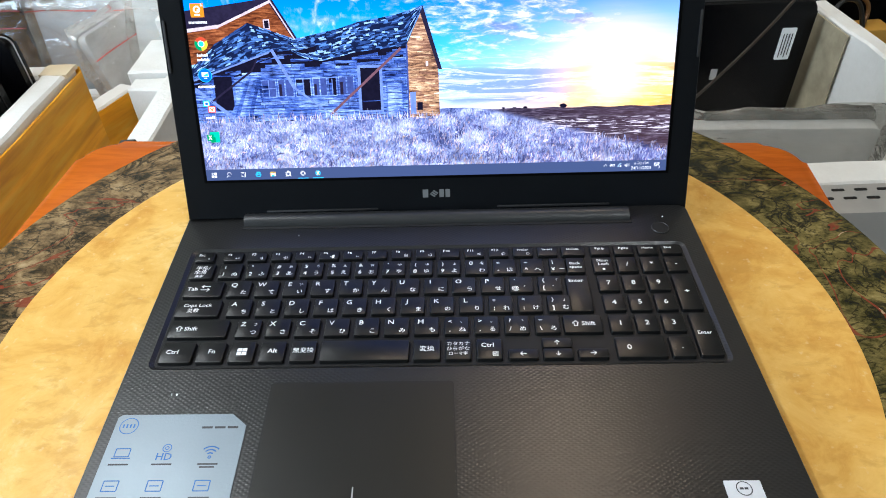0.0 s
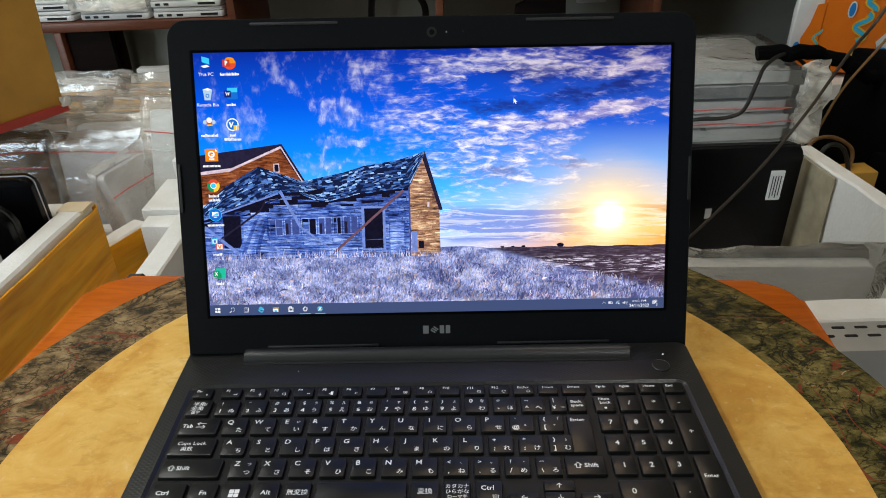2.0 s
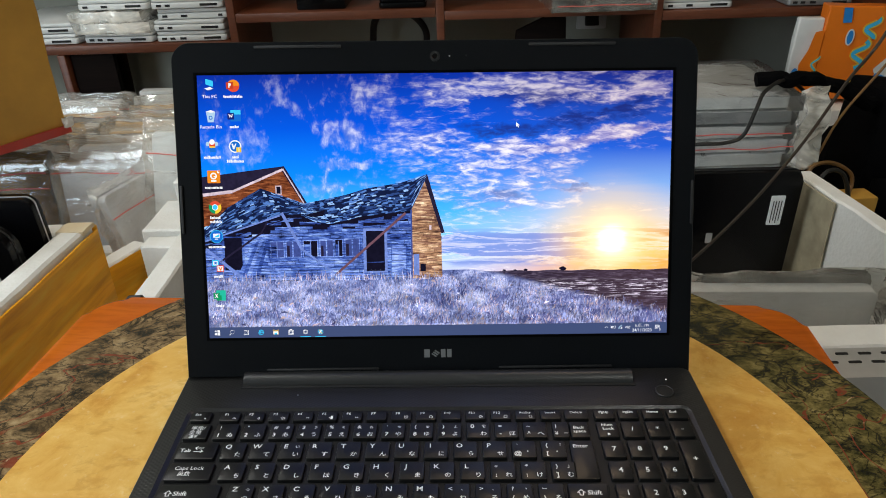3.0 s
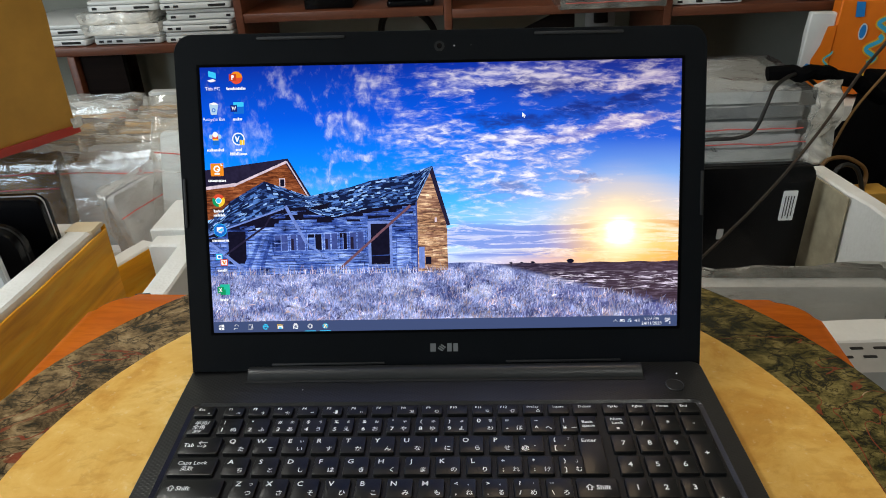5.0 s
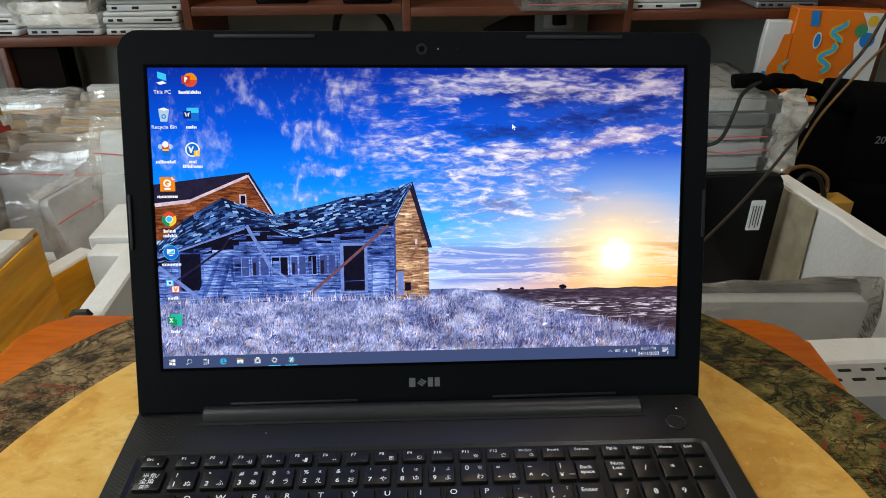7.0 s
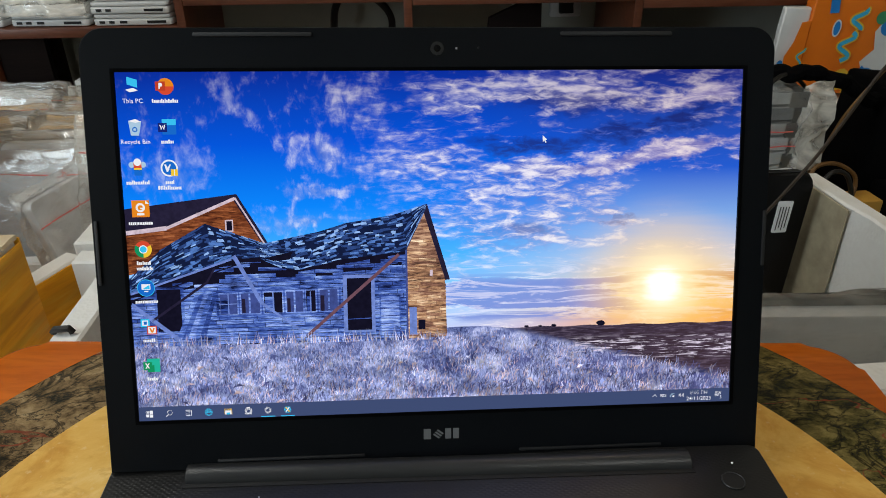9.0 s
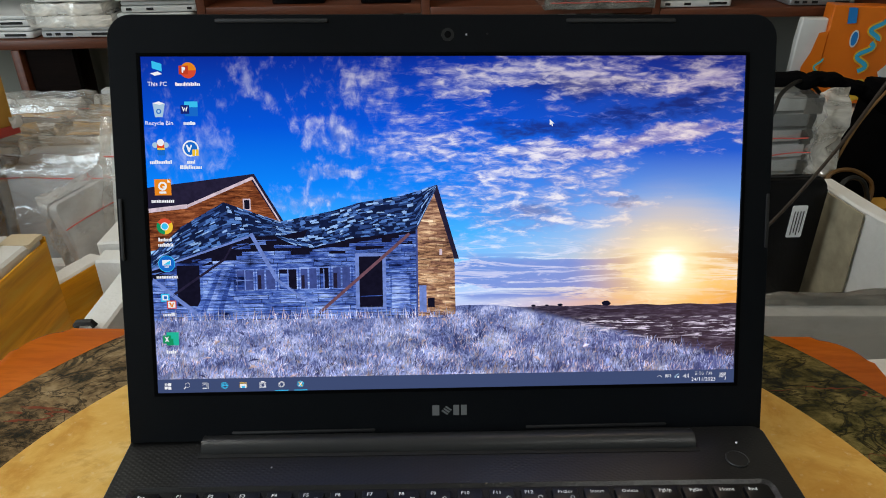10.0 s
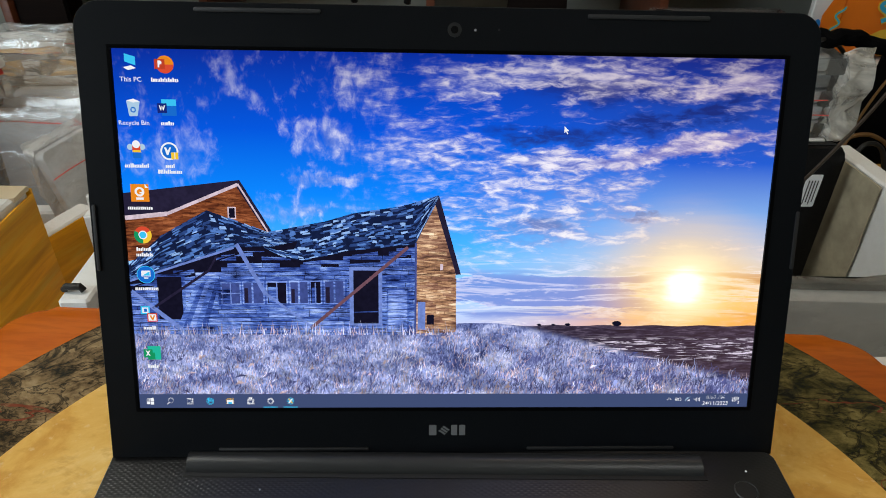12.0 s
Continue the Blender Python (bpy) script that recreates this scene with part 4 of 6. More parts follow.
paint([(0, 84), (0, 107), (22, 109.6), (59, 125.3), (74, 100)], 2, BROWN_B)
boards(0, 74, [(0, 84), (74, 99)], [(0, 107), (22, 109.6), (59, 125.3), (74, 100)], 2.0, 0.12, 3, (BROWN, BROWN, BROWN_B), 14)
paint([(0, 120.6), (60.5, 128.0), (58.8, 125.3), (22, 110.6), (0, 108.2)], 4, NIGHT)
paint([(60.5, 128.0), (76.5, 100.6), (73.4, 100.2), (58.3, 125.4)], 4, NIGHT)
for a, b, w in (((0, 107.4), (22, 109.8), 2.4), ((22, 109.8), (59.5, 125.6), 1.7), ((59.5, 126.0), (74.4, 100.4), 0.9)):
    line_mm(*a, *b, w, 5, TRIM)
rect_mm(52.8, 106.4, 58.6, 114.6, 5, BROWN)
rect_mm(53.6, 107.2, 58.0, 113.8, 6, TRIM)
rect_mm(54.4, 107.9, 57.4, 113.1, 7, DARK)
# old barn: front, gable, roof
FOOT, EAVE = [(0, 43), (154, 43)], [(0, 72), (56, 90.5), (78, 91), (92, 84.6), (153.4, 94.2)]
paint([(0, 75), (56, 93), (78, 93), (92, 86), (117, 92), (153.4, 96), (153.3, 43), (0, 43)], 5, DARK)
boards(0, 153.2, FOOT, [(x, y - 4.6 - 1.2 * math.sin(x / 17)) for x, y in [(i * 9, height(EAVE, i * 9)) for i in range(18)]], 2.35, 0.012, 6, (FRONT, FRONT, FRONT_B, FRONT_C), 26)
boards(0, 153.2, [(x, y - 5.8) for x, y in EAVE], [(x, y - 0.8) for x, y in EAVE], 2.3, 0.012, 6, (FRONT_C, FRONT_C, FRONT_C, DARK), 18)
GF, GH = [(153.2, 43.6), (175.8, 44.6)], [(153.2, 94.8), (165.1, 119), (174.9, 79), (175.9, 76)]
paint([(165.1, 119), (174.9, 79), (175.8, 44.6), (153.2, 43.6), (153.2, 94.8)], 6, GABLE_B)
boards(153.2, 175.4, GF, GH, 1.75, -0.07, 7, (GABLE, GABLE, GABLE_B, GABLE_C), 13)
paint([(165.3, 121), (177.8, 77.6), (175.2, 77.4), (163.4, 116.0)], 9, NIGHT)
MAIN_E, MAIN_R = [(72, 91.5), (84, 86), (92, 84.8), (117, 90.4), (153.0, 94.2), (165.1, 119.4)], [(72, 99.9), (105, 106.4), (120, 110.9), (146, 114.9), (165.1, 120.8)]
SIDE_E, SIDE_R = [(0, 73.4), (56, 92.2), (80, 92.7)], [(0, 82), (18, 98), (42.6, 111.9), (56, 107), (80, 98.4)]
for e, r, x0, x1, n in ((SIDE_E, SIDE_R, 0, 80, 18), (MAIN_E, MAIN_R, 72, 165, 18)):
    paint(r + e[::-1], 8, SLATE_A)
    shingles(x0, x1, e, r, n, 3.4, -3.0, 9)
line_mm(153.0, 93.9, 92, 84.4, 0.9, 11, DARK)
line_mm(0, 73.2, 56, 91.8, 1.2, 11, PALE)
line_mm(0, 69.5, 60, 89.0, 0.7, 11, DARK)
paint([(74, 92), (90, 95.5), (88, 91), (79, 90.4)], 11, DARK)
# openings
rect_mm(117.2, 48.4, 135.0, 81.4, 11, PALE)
rect_mm(119.4, 49.6, 133.0, 79.6, 12, DARK)
line_mm(119.6, 56, 132.8, 56.4, 0.5, 13, FRONT_C)
rect_mm(46.6, 59.0, 115.8, 74.4, 11, FRONT_C)
for i, (a, b) in enumerate(((48.6, 58.0), (60.2, 64.4), (65.4, 70.6), (73.0, 83.0), (85.4, 89.4), (90.4, 94.6), (96.4, 101.6), (104.0, 108.6), (109.6, 114.0))):
    rect_mm(a - 0.7, 60.2 + 0.06 * i, b + 0.7, 72.9 + 0.2 * i, 12, FRONT_B)
    rect_mm(a, 60.8 + 0.06 * i, b, 72.0 + 0.2 * i, 13, DARK if i in (3, 6) else PANE)
    rect_mm(a + 0.4, 61.2, a + (b - a) * 0.55, 69.0 + 0.4 * (i % 4), 14, (FRONT_C, NIGHT, PANE)[i % 3])
for x in (53.2, 78.0, 98.8):
    line_mm(x, 60.6, x, 72.6, 0.6, 15, PALE)
line_mm(48.0, 66.2, 59.0, 66.6, 0.5, 15, PALE)
rect_mm(12.6, 51.0, 29.0, 77.0, 11, FRONT_C)
rect_mm(14.2, 51.6, 27.2, 75.6, 12, DARK)
# fallen boards leaning before the gap
for i in range(5):
    x0, x1 = 35.1 + 2.56 * i, 23.3 + 3.24 * i
    paint([(x0, 72.2 + 0.2 * i), (x0 + 2.3, 72.4 + 0.2 * i), (x1 + 3.0, 46.4), (x1, 46.8)], 13, (FRONT, FRONT_B, FRONT_C)[(2 * i) % 3])
rect_mm(137.5, 45.0, 149.5, 69.5, 11, FRONT_C)
rect_mm(138.3, 45.0, 148.7, 68.6, 12, FRONT_B)
for i in range(5):
    line_mm(138.3, 48.5 + 4.4 * i, 148.7, 48.7 + 4.4 * i, 0.5, 13, PANE)
rect_mm(154.4, 46.0, 158.6, 62.0, 11, PALE)
rect_mm(159.4, 49.0, 163.4, 54.6, 11, DARK)
rect_mm(166.4, 80.0, 168.0, 83.4, 11, TRIM)
line_mm(153.2, 44, 153.2, 95, 1.1, 12, PANE)
# leaning props
line_mm(57.4, 93.8, 71.9, 66.0, 2.2, 16, PALE)
line_mm(71.9, 66.4, 97.5, 46.8, 1.6, 16, PALE, 1.0)
line_mm(149.0, 92.6, 95.9, 46.8, 1.8, 16, TIMBER)
line_mm(46.7, 87, 41.7, 78.5, 1.1, 16, NIGHT)
line_mm(41.7, 78.8, 10.8, 57.7, 1.4, 16, NIGHT)
line_mm(0, 67.5, 27, 45.0, 2.6, 16, PALE)
line_mm(163.2, 46, 163.2, 38, 0.9, 16, PALE)
# grass stalks drawn in front
for i in range(15000):
    x = rnd.random() * 344
    crest = 46.0 if x < 178 else 47.5 - 0.21 * (x - 195) if x > 195 else 46.5
    y = rnd.random() * max(crest, 10)
    if x > 205 and rnd.random() < (x - 205) / 260:
        continue
    size = (0.5 + 0.8 * (1 - y / 50)) * (0.6 + rnd.random() * 0.8)
    # patches of paler and darker straw
    patch = noise.noise(Vector((x / 26, y / 9, 3.0))) + 0.6 * noise.noise(Vector((x / 8, y / 4, 8.0))) + rnd.gauss(0, 0.35)
    if x > 215:
        patch -= 0.3
    mat = BL if patch > 0.55 else BM_ if patch > -0.22 else BD
    if mat == BM_ and rnd.random() < 0.30 + 0.15 * (x > 150):
        mat = BW_
    turn = rnd.gauss(0.15, 0.45)
    h, w = 2.9 * size * (1.9 if rnd.random() < 0.3 else 1), 0.16 * size
    bend = rnd.gauss(0.35, 0.7)
    mid = (x + math.sin(turn) * h * 0.55, y + math.cos(turn) * h * 0.55)
    tip = (mid[0] + math.sin(turn + bend) * h * 0.5, mid[1] + math.cos(turn + bend) * h * 0.5)
    side = [(x - w, y), (x + w, y), (mid[0] + w * 0.8, mid[1]), tip, (mid[0] - w * 0.8, mid[1])]
    side = [(a, max(b, 8.0)) for a, b in side] if y < 9.5 else side
    if all(0 < a < 344 for a, _ in side):
        paint(side, 17 + i % 4, mat)
# a few tall stalks against the boards
for i in range(150):
    x = 4 + rnd.random() * 170
    paint([(x, 43), (x + rnd.gauss(0, 1.2), 46 + rnd.random() * 6), (x + 0.5, 43)], 21, (BL, BM_, BW_)[i % 3])
part("screen", bm, PIC, lid, "lit screen showing an old barn in frosty grass at sunset")

# icons, task bar and pointer
ICON = [glow("icon_" + n, lin(*c)) for n, c in (("white", (245, 247, 252)), ("cyan", (60, 200, 250)), ("blue", (26, 110, 210)), ("orange", (238, 140, 34)), ("red", (222, 78, 52)), ("green", (24, 150, 96)),
                                             ("yellow", (250, 205, 60)), ("pale", (176, 208, 232)), ("navy", (24, 40, 120)), ("bar", (66, 80, 120)), ("dark", (20, 24, 40)), ("teal", (38, 190, 160)), ("rust", (196, 66, 40)))]
WH, CY, BLU, ORA, RED, GRN, YEL, PAL, NAV, BAR, DRK, TEA, RUS = range(13)


def icon(name, label, shapes, captions, x, y):
    """Shapes in millimetres round (x, y); captions are (text or width, dy)."""
    global bm
    bm = bmesh.new()
    for k, (kind, m, *a) in enumerate(shapes):
        z = -0.0007 + LAYER * (23 + k)
        if kind == "r":
            flat(bm, at_mm([(x + a[0], y + a[1]), (x + a[2], y + a[1]), (x + a[2], y + a[3]), (x + a[0], y + a[3])]), z, m)
        elif kind == "p":
            flat(bm, at_mm([(x + p, y + q) for p, q in a[0]]), z, m)
        elif kind == "c":
            a0, a1 = (a[3], a[4]) if len(a) > 3 else (0, 360)
            arc = [(x + a[0] + a[2] * math.cos(radians(a0 + (a1 - a0) * i / 24)), y + a[1] + a[2] * math.sin(radians(a0 + (a1 - a0) * i / 24))) for i in range(24 if len(a) < 4 else 25)]
            flat(bm, at_mm(arc + ([(x + a[0], y + a[1])] if len(a) > 3 else [])), z, m)
        elif kind == "t":
            lettering(bm, a[0], *at_mm([(x + a[1], y + a[2])])[0], z, a[3] / 1000, m)
    for what, dy in captions:
        z = -0.0007 + LAYER * 33
        if isinstance(what, str):
            lettering(bm, what, *at_mm([(x, y + dy)])[0], z, 0.0034, WH)
        else:
            r, px = random.Random(int(what * 10)), x - what / 2
            while px < x + what / 2 - 0.4:
                w = 0.5 + 0.5 * r.random()
                h = 1.5 + (0.6 if r.random() < 0.3 else 0)
                flat(bm, at_mm([(px, y + dy), (px + w, y + dy), (px + w, y + dy + h), (px, y + dy + h)]), z, WH)
                px += w + 0.22
    part(name, bm, ICON, lid, label)


R_ = [186.0, 164.4, 142.6, 120.6, 98.4, 76.8, 54.6, 32.4]
CAP = -8.6
XA, XB = 8.8, 25.6
icon("desktop_icon", "blue computer icon with white caption", [("p", CY, [(-2.6, 1.2), (2.8, -0.6), (2.8, 3.6), (-2.6, 5.2)]), ("p", WH, [(-3.6, -1.6), (0.6, -0.6), (3.0, -2.0), (-1.2, -3.0)])], [("This PC", CAP)], XA, R_[0])
icon("desktop_icon", "orange round icon with white caption", [("c", ORA, 0.6, 0, 4.4), ("c", RED, 0.6, 0, 4.4, 180, 360), ("r", RUS, -4.6, -2.2, 0.6, 2.6), ("r", WH, -2.9, -1.4, -2.1, 1.9), ("c", WH, -1.9, 0.9, 1.0)], [(13.4, CAP)], XB, R_[0])
icon("desktop_icon", "pale blue waste bin icon with white caption", [("p", PAL, [(-3.2, 3.6), (-2.2, -4.2), (2.0, -4.2), (3.6, 3.2)]), ("p", WH, [(-3.2, 3.6), (0.4, 4.6), (3.6, 3.2), (0.4, 2.6)]), ("c", BLU, 0, -1, 1.4), ("c", PAL, 0, -1, 0.8)], [("Recycle Bin", CAP)], XA, R_[1])
icon("desktop_icon", "blue document icon with white caption", [("r", CY, -2.4, 1.2, 5.0, 4.4), ("r", BLU, -2.4, -3.8, 5.0, 1.2), ("r", NAV, -4.6, -2.4, 0.2, 2.4), ("p", WH, [(-3.8, 1.4), (-2.9, -1.4), (-2.2, 0.4), (-1.5, -1.4), (-0.6, 1.4), (-1.2, 1.4), (-1.7, -0.2), (-2.2, 1.3), (-2.7, -0.2), (-3.2, 1.4)])], [(6.4, CAP)], XB, R_[1])
icon("desktop_icon", "red and blue battery icon with white caption", [("c", PAL, -3.0, 2.0, 1.6), ("c", PAL, 3.0, 2.0, 1.6), ("r", RED, -2.0, 0.0, 2.2, 3.4), ("r", BLU, -1.8, -3.8, 2.4, 0.0), ("r", YEL, -1.9, -0.7, 2.3, 0.3), ("c", WH, 0.1, 3.4, 2.0)], [(12.6, CAP)], XA, R_[2])
icon("desktop_icon", "white ringed blue round icon with white caption", [("c", WH, 0, 0, 4.6), ("c", BLU, 0, 0, 3.7), ("p", WH, [(-2.6, 2.0), (-1.6, 2.0), (-0.8, 0.2), (0.2, 2.0), (1.0, 2.0), (-0.6, -2.0), (-1.4, -2.0)]), ("r", YEL, 0.8, -4.2, 4.4, -0.6), ("r", WH, 2.5, -4.2, 2.9, -0.6)], [(4.6, CAP), (12.8, CAP - 3.0)], XB, R_[2])
icon("desktop_icon", "orange square file icon with white caption", [("r", ORA, -4.6, -4.4, 4.8, 4.8), ("p", WH, [(2.8, 4.8), (4.8, 2.8), (2.8, 2.8)]), ("c", WH, 0, 0.8, 2.5), ("c", ORA, 0, 0.8, 1.4), ("r", WH, 0, 0.0, 2.4, 0.8), ("r", WH, -1.9, -3.4, 2.0, -2.2)], [(13.2, CAP)], XA, R_[3])
icon("desktop_icon", "red, yellow and green ring icon with white caption", [("c", RED, 0, 0, 4.6, 30, 150), ("c", GRN, 0, 0, 4.6, 150, 270), ("c", YEL, 0, 0, 4.6, 270, 390), ("c", WH, 0, 0, 2.3), ("c", CY, 0, 0, 1.8)], [(7.8, CAP), (8.2, CAP - 3.0)], XA, R_[4])
icon("desktop_icon", "blue round screen icon with white caption", [("c", CY, 0, 0, 4.8), ("c", BLU, 0, 0, 4.5), ("r", WH, -2.4, -1.0, 2.4, 2.2), ("p", CY, [(-2.0, -0.6), (2.0, 1.8), (2.0, -0.6)]), ("r", WH, -1.2, -2.2, 1.2, -1.6)], [(12.2, CAP)], XA, R_[5])
icon("desktop_icon", "blue and orange twin tile icon with white caption", [("r", CY, -4.2, 0.0, 0.6, 4.6), ("r", WH, -3.4, 0.8, -0.2, 3.8), ("r", BLU, -2.6, 1.4, -0.8, 3.2), ("r", RED, -1.0, -4.2, 4.4, 0.6), ("r", WH, -0.4, -3.6, 3.8, 0.0), ("p", ORA, [(0.2, -0.6), (1.2, -0.6), (1.8, -2.2), (2.4, -0.6), (3.3, -0.6), (2.2, -3.2), (1.4, -3.2)])], [(6.6, CAP)], XA, R_[6])
icon("desktop_icon", "green table icon with white caption", [("r", TEA, -2.2, -3.8, 4.8, 4.0), ("r", GRN, -2.2, -3.8, 1.6, 0.2), ("r", GRN, -4.4, -2.6, 0.4, 2.2), ("p", WH, [(-3.4, 1.4), (-2.7, 1.4), (-0.8, -1.6), (-1.5, -1.6)]), ("p", WH, [(-3.4, -1.6), (-2.7, -1.6), (-0.8, 1.4), (-1.5, 1.4)])], [(5.2, CAP)], XA, R_[7])
TY = 4.0
bar = [("r", BAR, -172.1, -4.0, 172.1, 4.2)]
icon("task_bar", "slate-blue task bar along the foot of the screen", bar, [], 172.1, TY)
icon("task_icon", "white four-pane start mark", [("r", WH, -1.9, 0.15, -0.15, 1.8), ("r", WH, 0.15, 0.15, 2.0, 2.0), ("r", WH, -1.9, -1.8, -0.15, -0.15), ("r", WH, 0.15, -2.0, 2.0, -0.15)], [], 5.8, TY)
icon("task_icon", "white magnifier mark", [("c", WH, 0.4, 0.5, 1.6), ("c", BAR, 0.4, 0.5, 1.15), ("p", WH, [(-0.6, -0.4), (-0.3, -0.8), (-1.7, -2.0), (-2.0, -1.7)])], [], 16.8, TY)
icon("task_icon", "white task view mark", [("r", WH, -1.6, -1.0, 0.9, 1.0), ("r", BAR, -1.2, -0.6, 0.5, 0.6), ("r", WH, -1.6, 1.4, 0.9, 1.8), ("r", WH, -1.6, -1.8, 0.9, -1.4), ("r", WH, 1.4, -1.8, 1.8, 1.8)], [], 27.6, TY)
icon("task_icon", "cyan browser mark", [("c", CY, 0, 0, 2.2), ("c", BAR, 0.2, -0.2, 1.0), ("r", CY, -1.2, -0.2, 2.1, 0.4)], [], 38.8, TY)
icon("task_icon", "yellow folder mark", [("r", YEL, -2.2, -1.7, 2.2, 1.8), ("r", WH, -1.8, -1.7, 1.8, 0.6), ("r", CY, -1.0, -1.7, 1.0, -0.6)], [], 49.8, TY)
icon("task_icon", "white shop bag mark", [("r", WH, -2.0, -2.0, 2.0, 1.4), ("r", WH, -1.0, 1.4, 1.0, 2.2), ("r", BAR, -0.7, -1.0, 0.8, 0.4)], [], 61.2, TY)
icon("task_icon", "white gear mark with underline", [("c", WH, 0, 0, 1.9), ("c", BAR, 0, 0, 0.9), ("r", CY, -4.0, -3.9, 4.0, -3.4)], [], 72.2, TY)
icon("task_icon", "blue and yellow round mark with underline", [("c", CY, 0, 0, 2.1), ("p", YEL, [(-1.4, 1.4), (-0.6, 1.4), (1.4, -1.4), (0.6, -1.4)]), ("p", WH, [(-1.4, -1.4), (-0.6, -1.4), (1.4, 1.4), (0.6, 1.4)]), ("r", CY, -4.0, -3.9, 4.0, -3.4)], [], 83.4, TY)
icon("task_icon", "white upward chevron", [("p", WH, [(-1.5, -0.6), (0, 0.9), (1.5, -0.6), (1.2, -0.9), (0, 0.3), (-1.2, -0.9)])], [], 298.8, TY + 0.8)
icon("task_icon", "white battery mark", [("r", WH, -1.9, -0.9, 1.7, 0.9), ("r", BAR, 0.4, -0.5, 1.3, 0.5)], [], 304.0, TY + 0.7)
icon("task_icon", "grey signal mark", [("c", PAL, 1.2, -1.2, 2.8, 90, 180), ("c", BAR, 1.2, -1.2, 1.9, 90, 180), ("c", WH, 1.2, -1.2, 1.2, 90, 180)], [], 309.4, TY + 0.7)
icon("task_icon", "white sound mark", [("p", WH, [(-1.9, -0.5), (-1.0, -0.5), (0, -1.4), (0, 1.4), (-1.0, 0.5), (-1.9, 0.5)]), ("r", WH, 0.6, -0.8, 0.9, 0.8), ("r", WH, 1.4, -1.3, 1.7, 1.3)], [], 314.8, TY + 0.6)
icon("task_clock", "white clock and date digits", [("t", WH, "8:00 PM", 0, 0.6, 3.3), ("t", WH, "24/11/2023", 0, -3.1, 3.3)], [], 325.6, TY + 0.3)
icon("task_icon", "white message mark with a count badge", [("r", WH, -2.2, -1.2, 1.8, 1.8), ("c", BAR, 1.6, -1.6, 1.6), ("t", WH, "3", 1.6, -2.6, 2.6)], [], 337.4, TY + 0.4)
icon("pointer", "small white mouse pointer", [("p", WH, [(0, 0), (0, -3.6), (0.9, -2.8), (1.5, -4.2), (2.1, -3.9), (1.5, -2.6), (2.6, -2.5)])], [], 230.6, 158.0)

# webcam, bumpers, bezel mark
LZ = 0.0008
EDGE = 0.0018
for x0, x1, y0, y1 in ((-PW / 2 - EDGE, PW / 2 + EDGE, PH, PH + EDGE), (-PW / 2 - EDGE, PW / 2 + EDGE, -EDGE, 0), (-PW / 2 - EDGE, -PW / 2, 0, PH), (PW / 2, PW / 2 + EDGE, 0, PH)):
    part("screen_border", box(x0, x1, y0, y1, LZ - 0.0004, LZ + 0.0002), M["border"], lid, "thin black border of the panel")
bm = disc(0.0036, LZ - 0.0002, LZ + 0.0003, 32, 0, 0.0, 0.2052)
webcam = part("webcam", bm, M["gap"], lid, "round webcam window")
part("lens", disc(0.0019, LZ, LZ + 0.0005, 24, 0, 0.0, 0.2052), M["black_case"], webcam, "glossy dark lens")
part("camera_light", disc(0.0006, LZ - 0.0002, LZ + 0.0002, 10, 0, 0.0105, 0.2052), M["silver"], lid)
part("microphone_hole", disc(0.0006, LZ - 0.0002, LZ + 0.0002, 10, 0, 0.0225, 0.2056), M["gap"], lid)
for x0, x1, y0, y1 in ((42.5, 105.0, 211.6, 213.8), (239.5, 302.0, 211.6, 213.8), (42.6, 127.0, -25.6, -23.9), (217.6, 303.0, -25.6, -23.9), (-15.9, -14.0, 79, 114.5), (358.9, 360.8, 82, 114)):
    x0, x1 = x0 / 1000 - 0.1721, x1 / 1000 - 0.1721
    bm = bmesh.new()
    prism(bm, rrect(x1 - x0, (y1 - y0) / 1000, 0.0008, 3, (x0 + x1) / 2, (y0 + y1) / 2000), LZ - 0.0003, LZ + 0.0010, 0.0003)
    part("rubber_bumper", bm, M["rubber"], lid, "thin black rubber bumper")
# the maker's mark as plain grey shapes
bm = bmesh.new()
lx, ly = -0.0108, -0.0166


def mark(pts):
    prism(bm, [(lx + x / 1000, ly + y / 1000) for x, y in pts], LZ - 0.0001, LZ + 0.0002)


mark([(0, 0), (4.2, 0), (4.2, 6.2), (0, 6.2)])
for k in range(3):
    mark([(5.4 + 1.1 * k, 2.6 + 1.2 * k), (8.8 + 1.1 * k, 0.2 + 1.2 * k), (9.6 + 1.1 * k, 0.9 + 1.2 * k), (6.2 + 1.1 * k, 3.3 + 1.2 * k)])
for x in (12.6, 17.2):
    mark([(x, 0), (x + 3.4, 0), (x + 3.4, 6.2), (x, 6.2)])
part("bezel_mark", bm, M["mark"], lid, "small grey metallic mark")


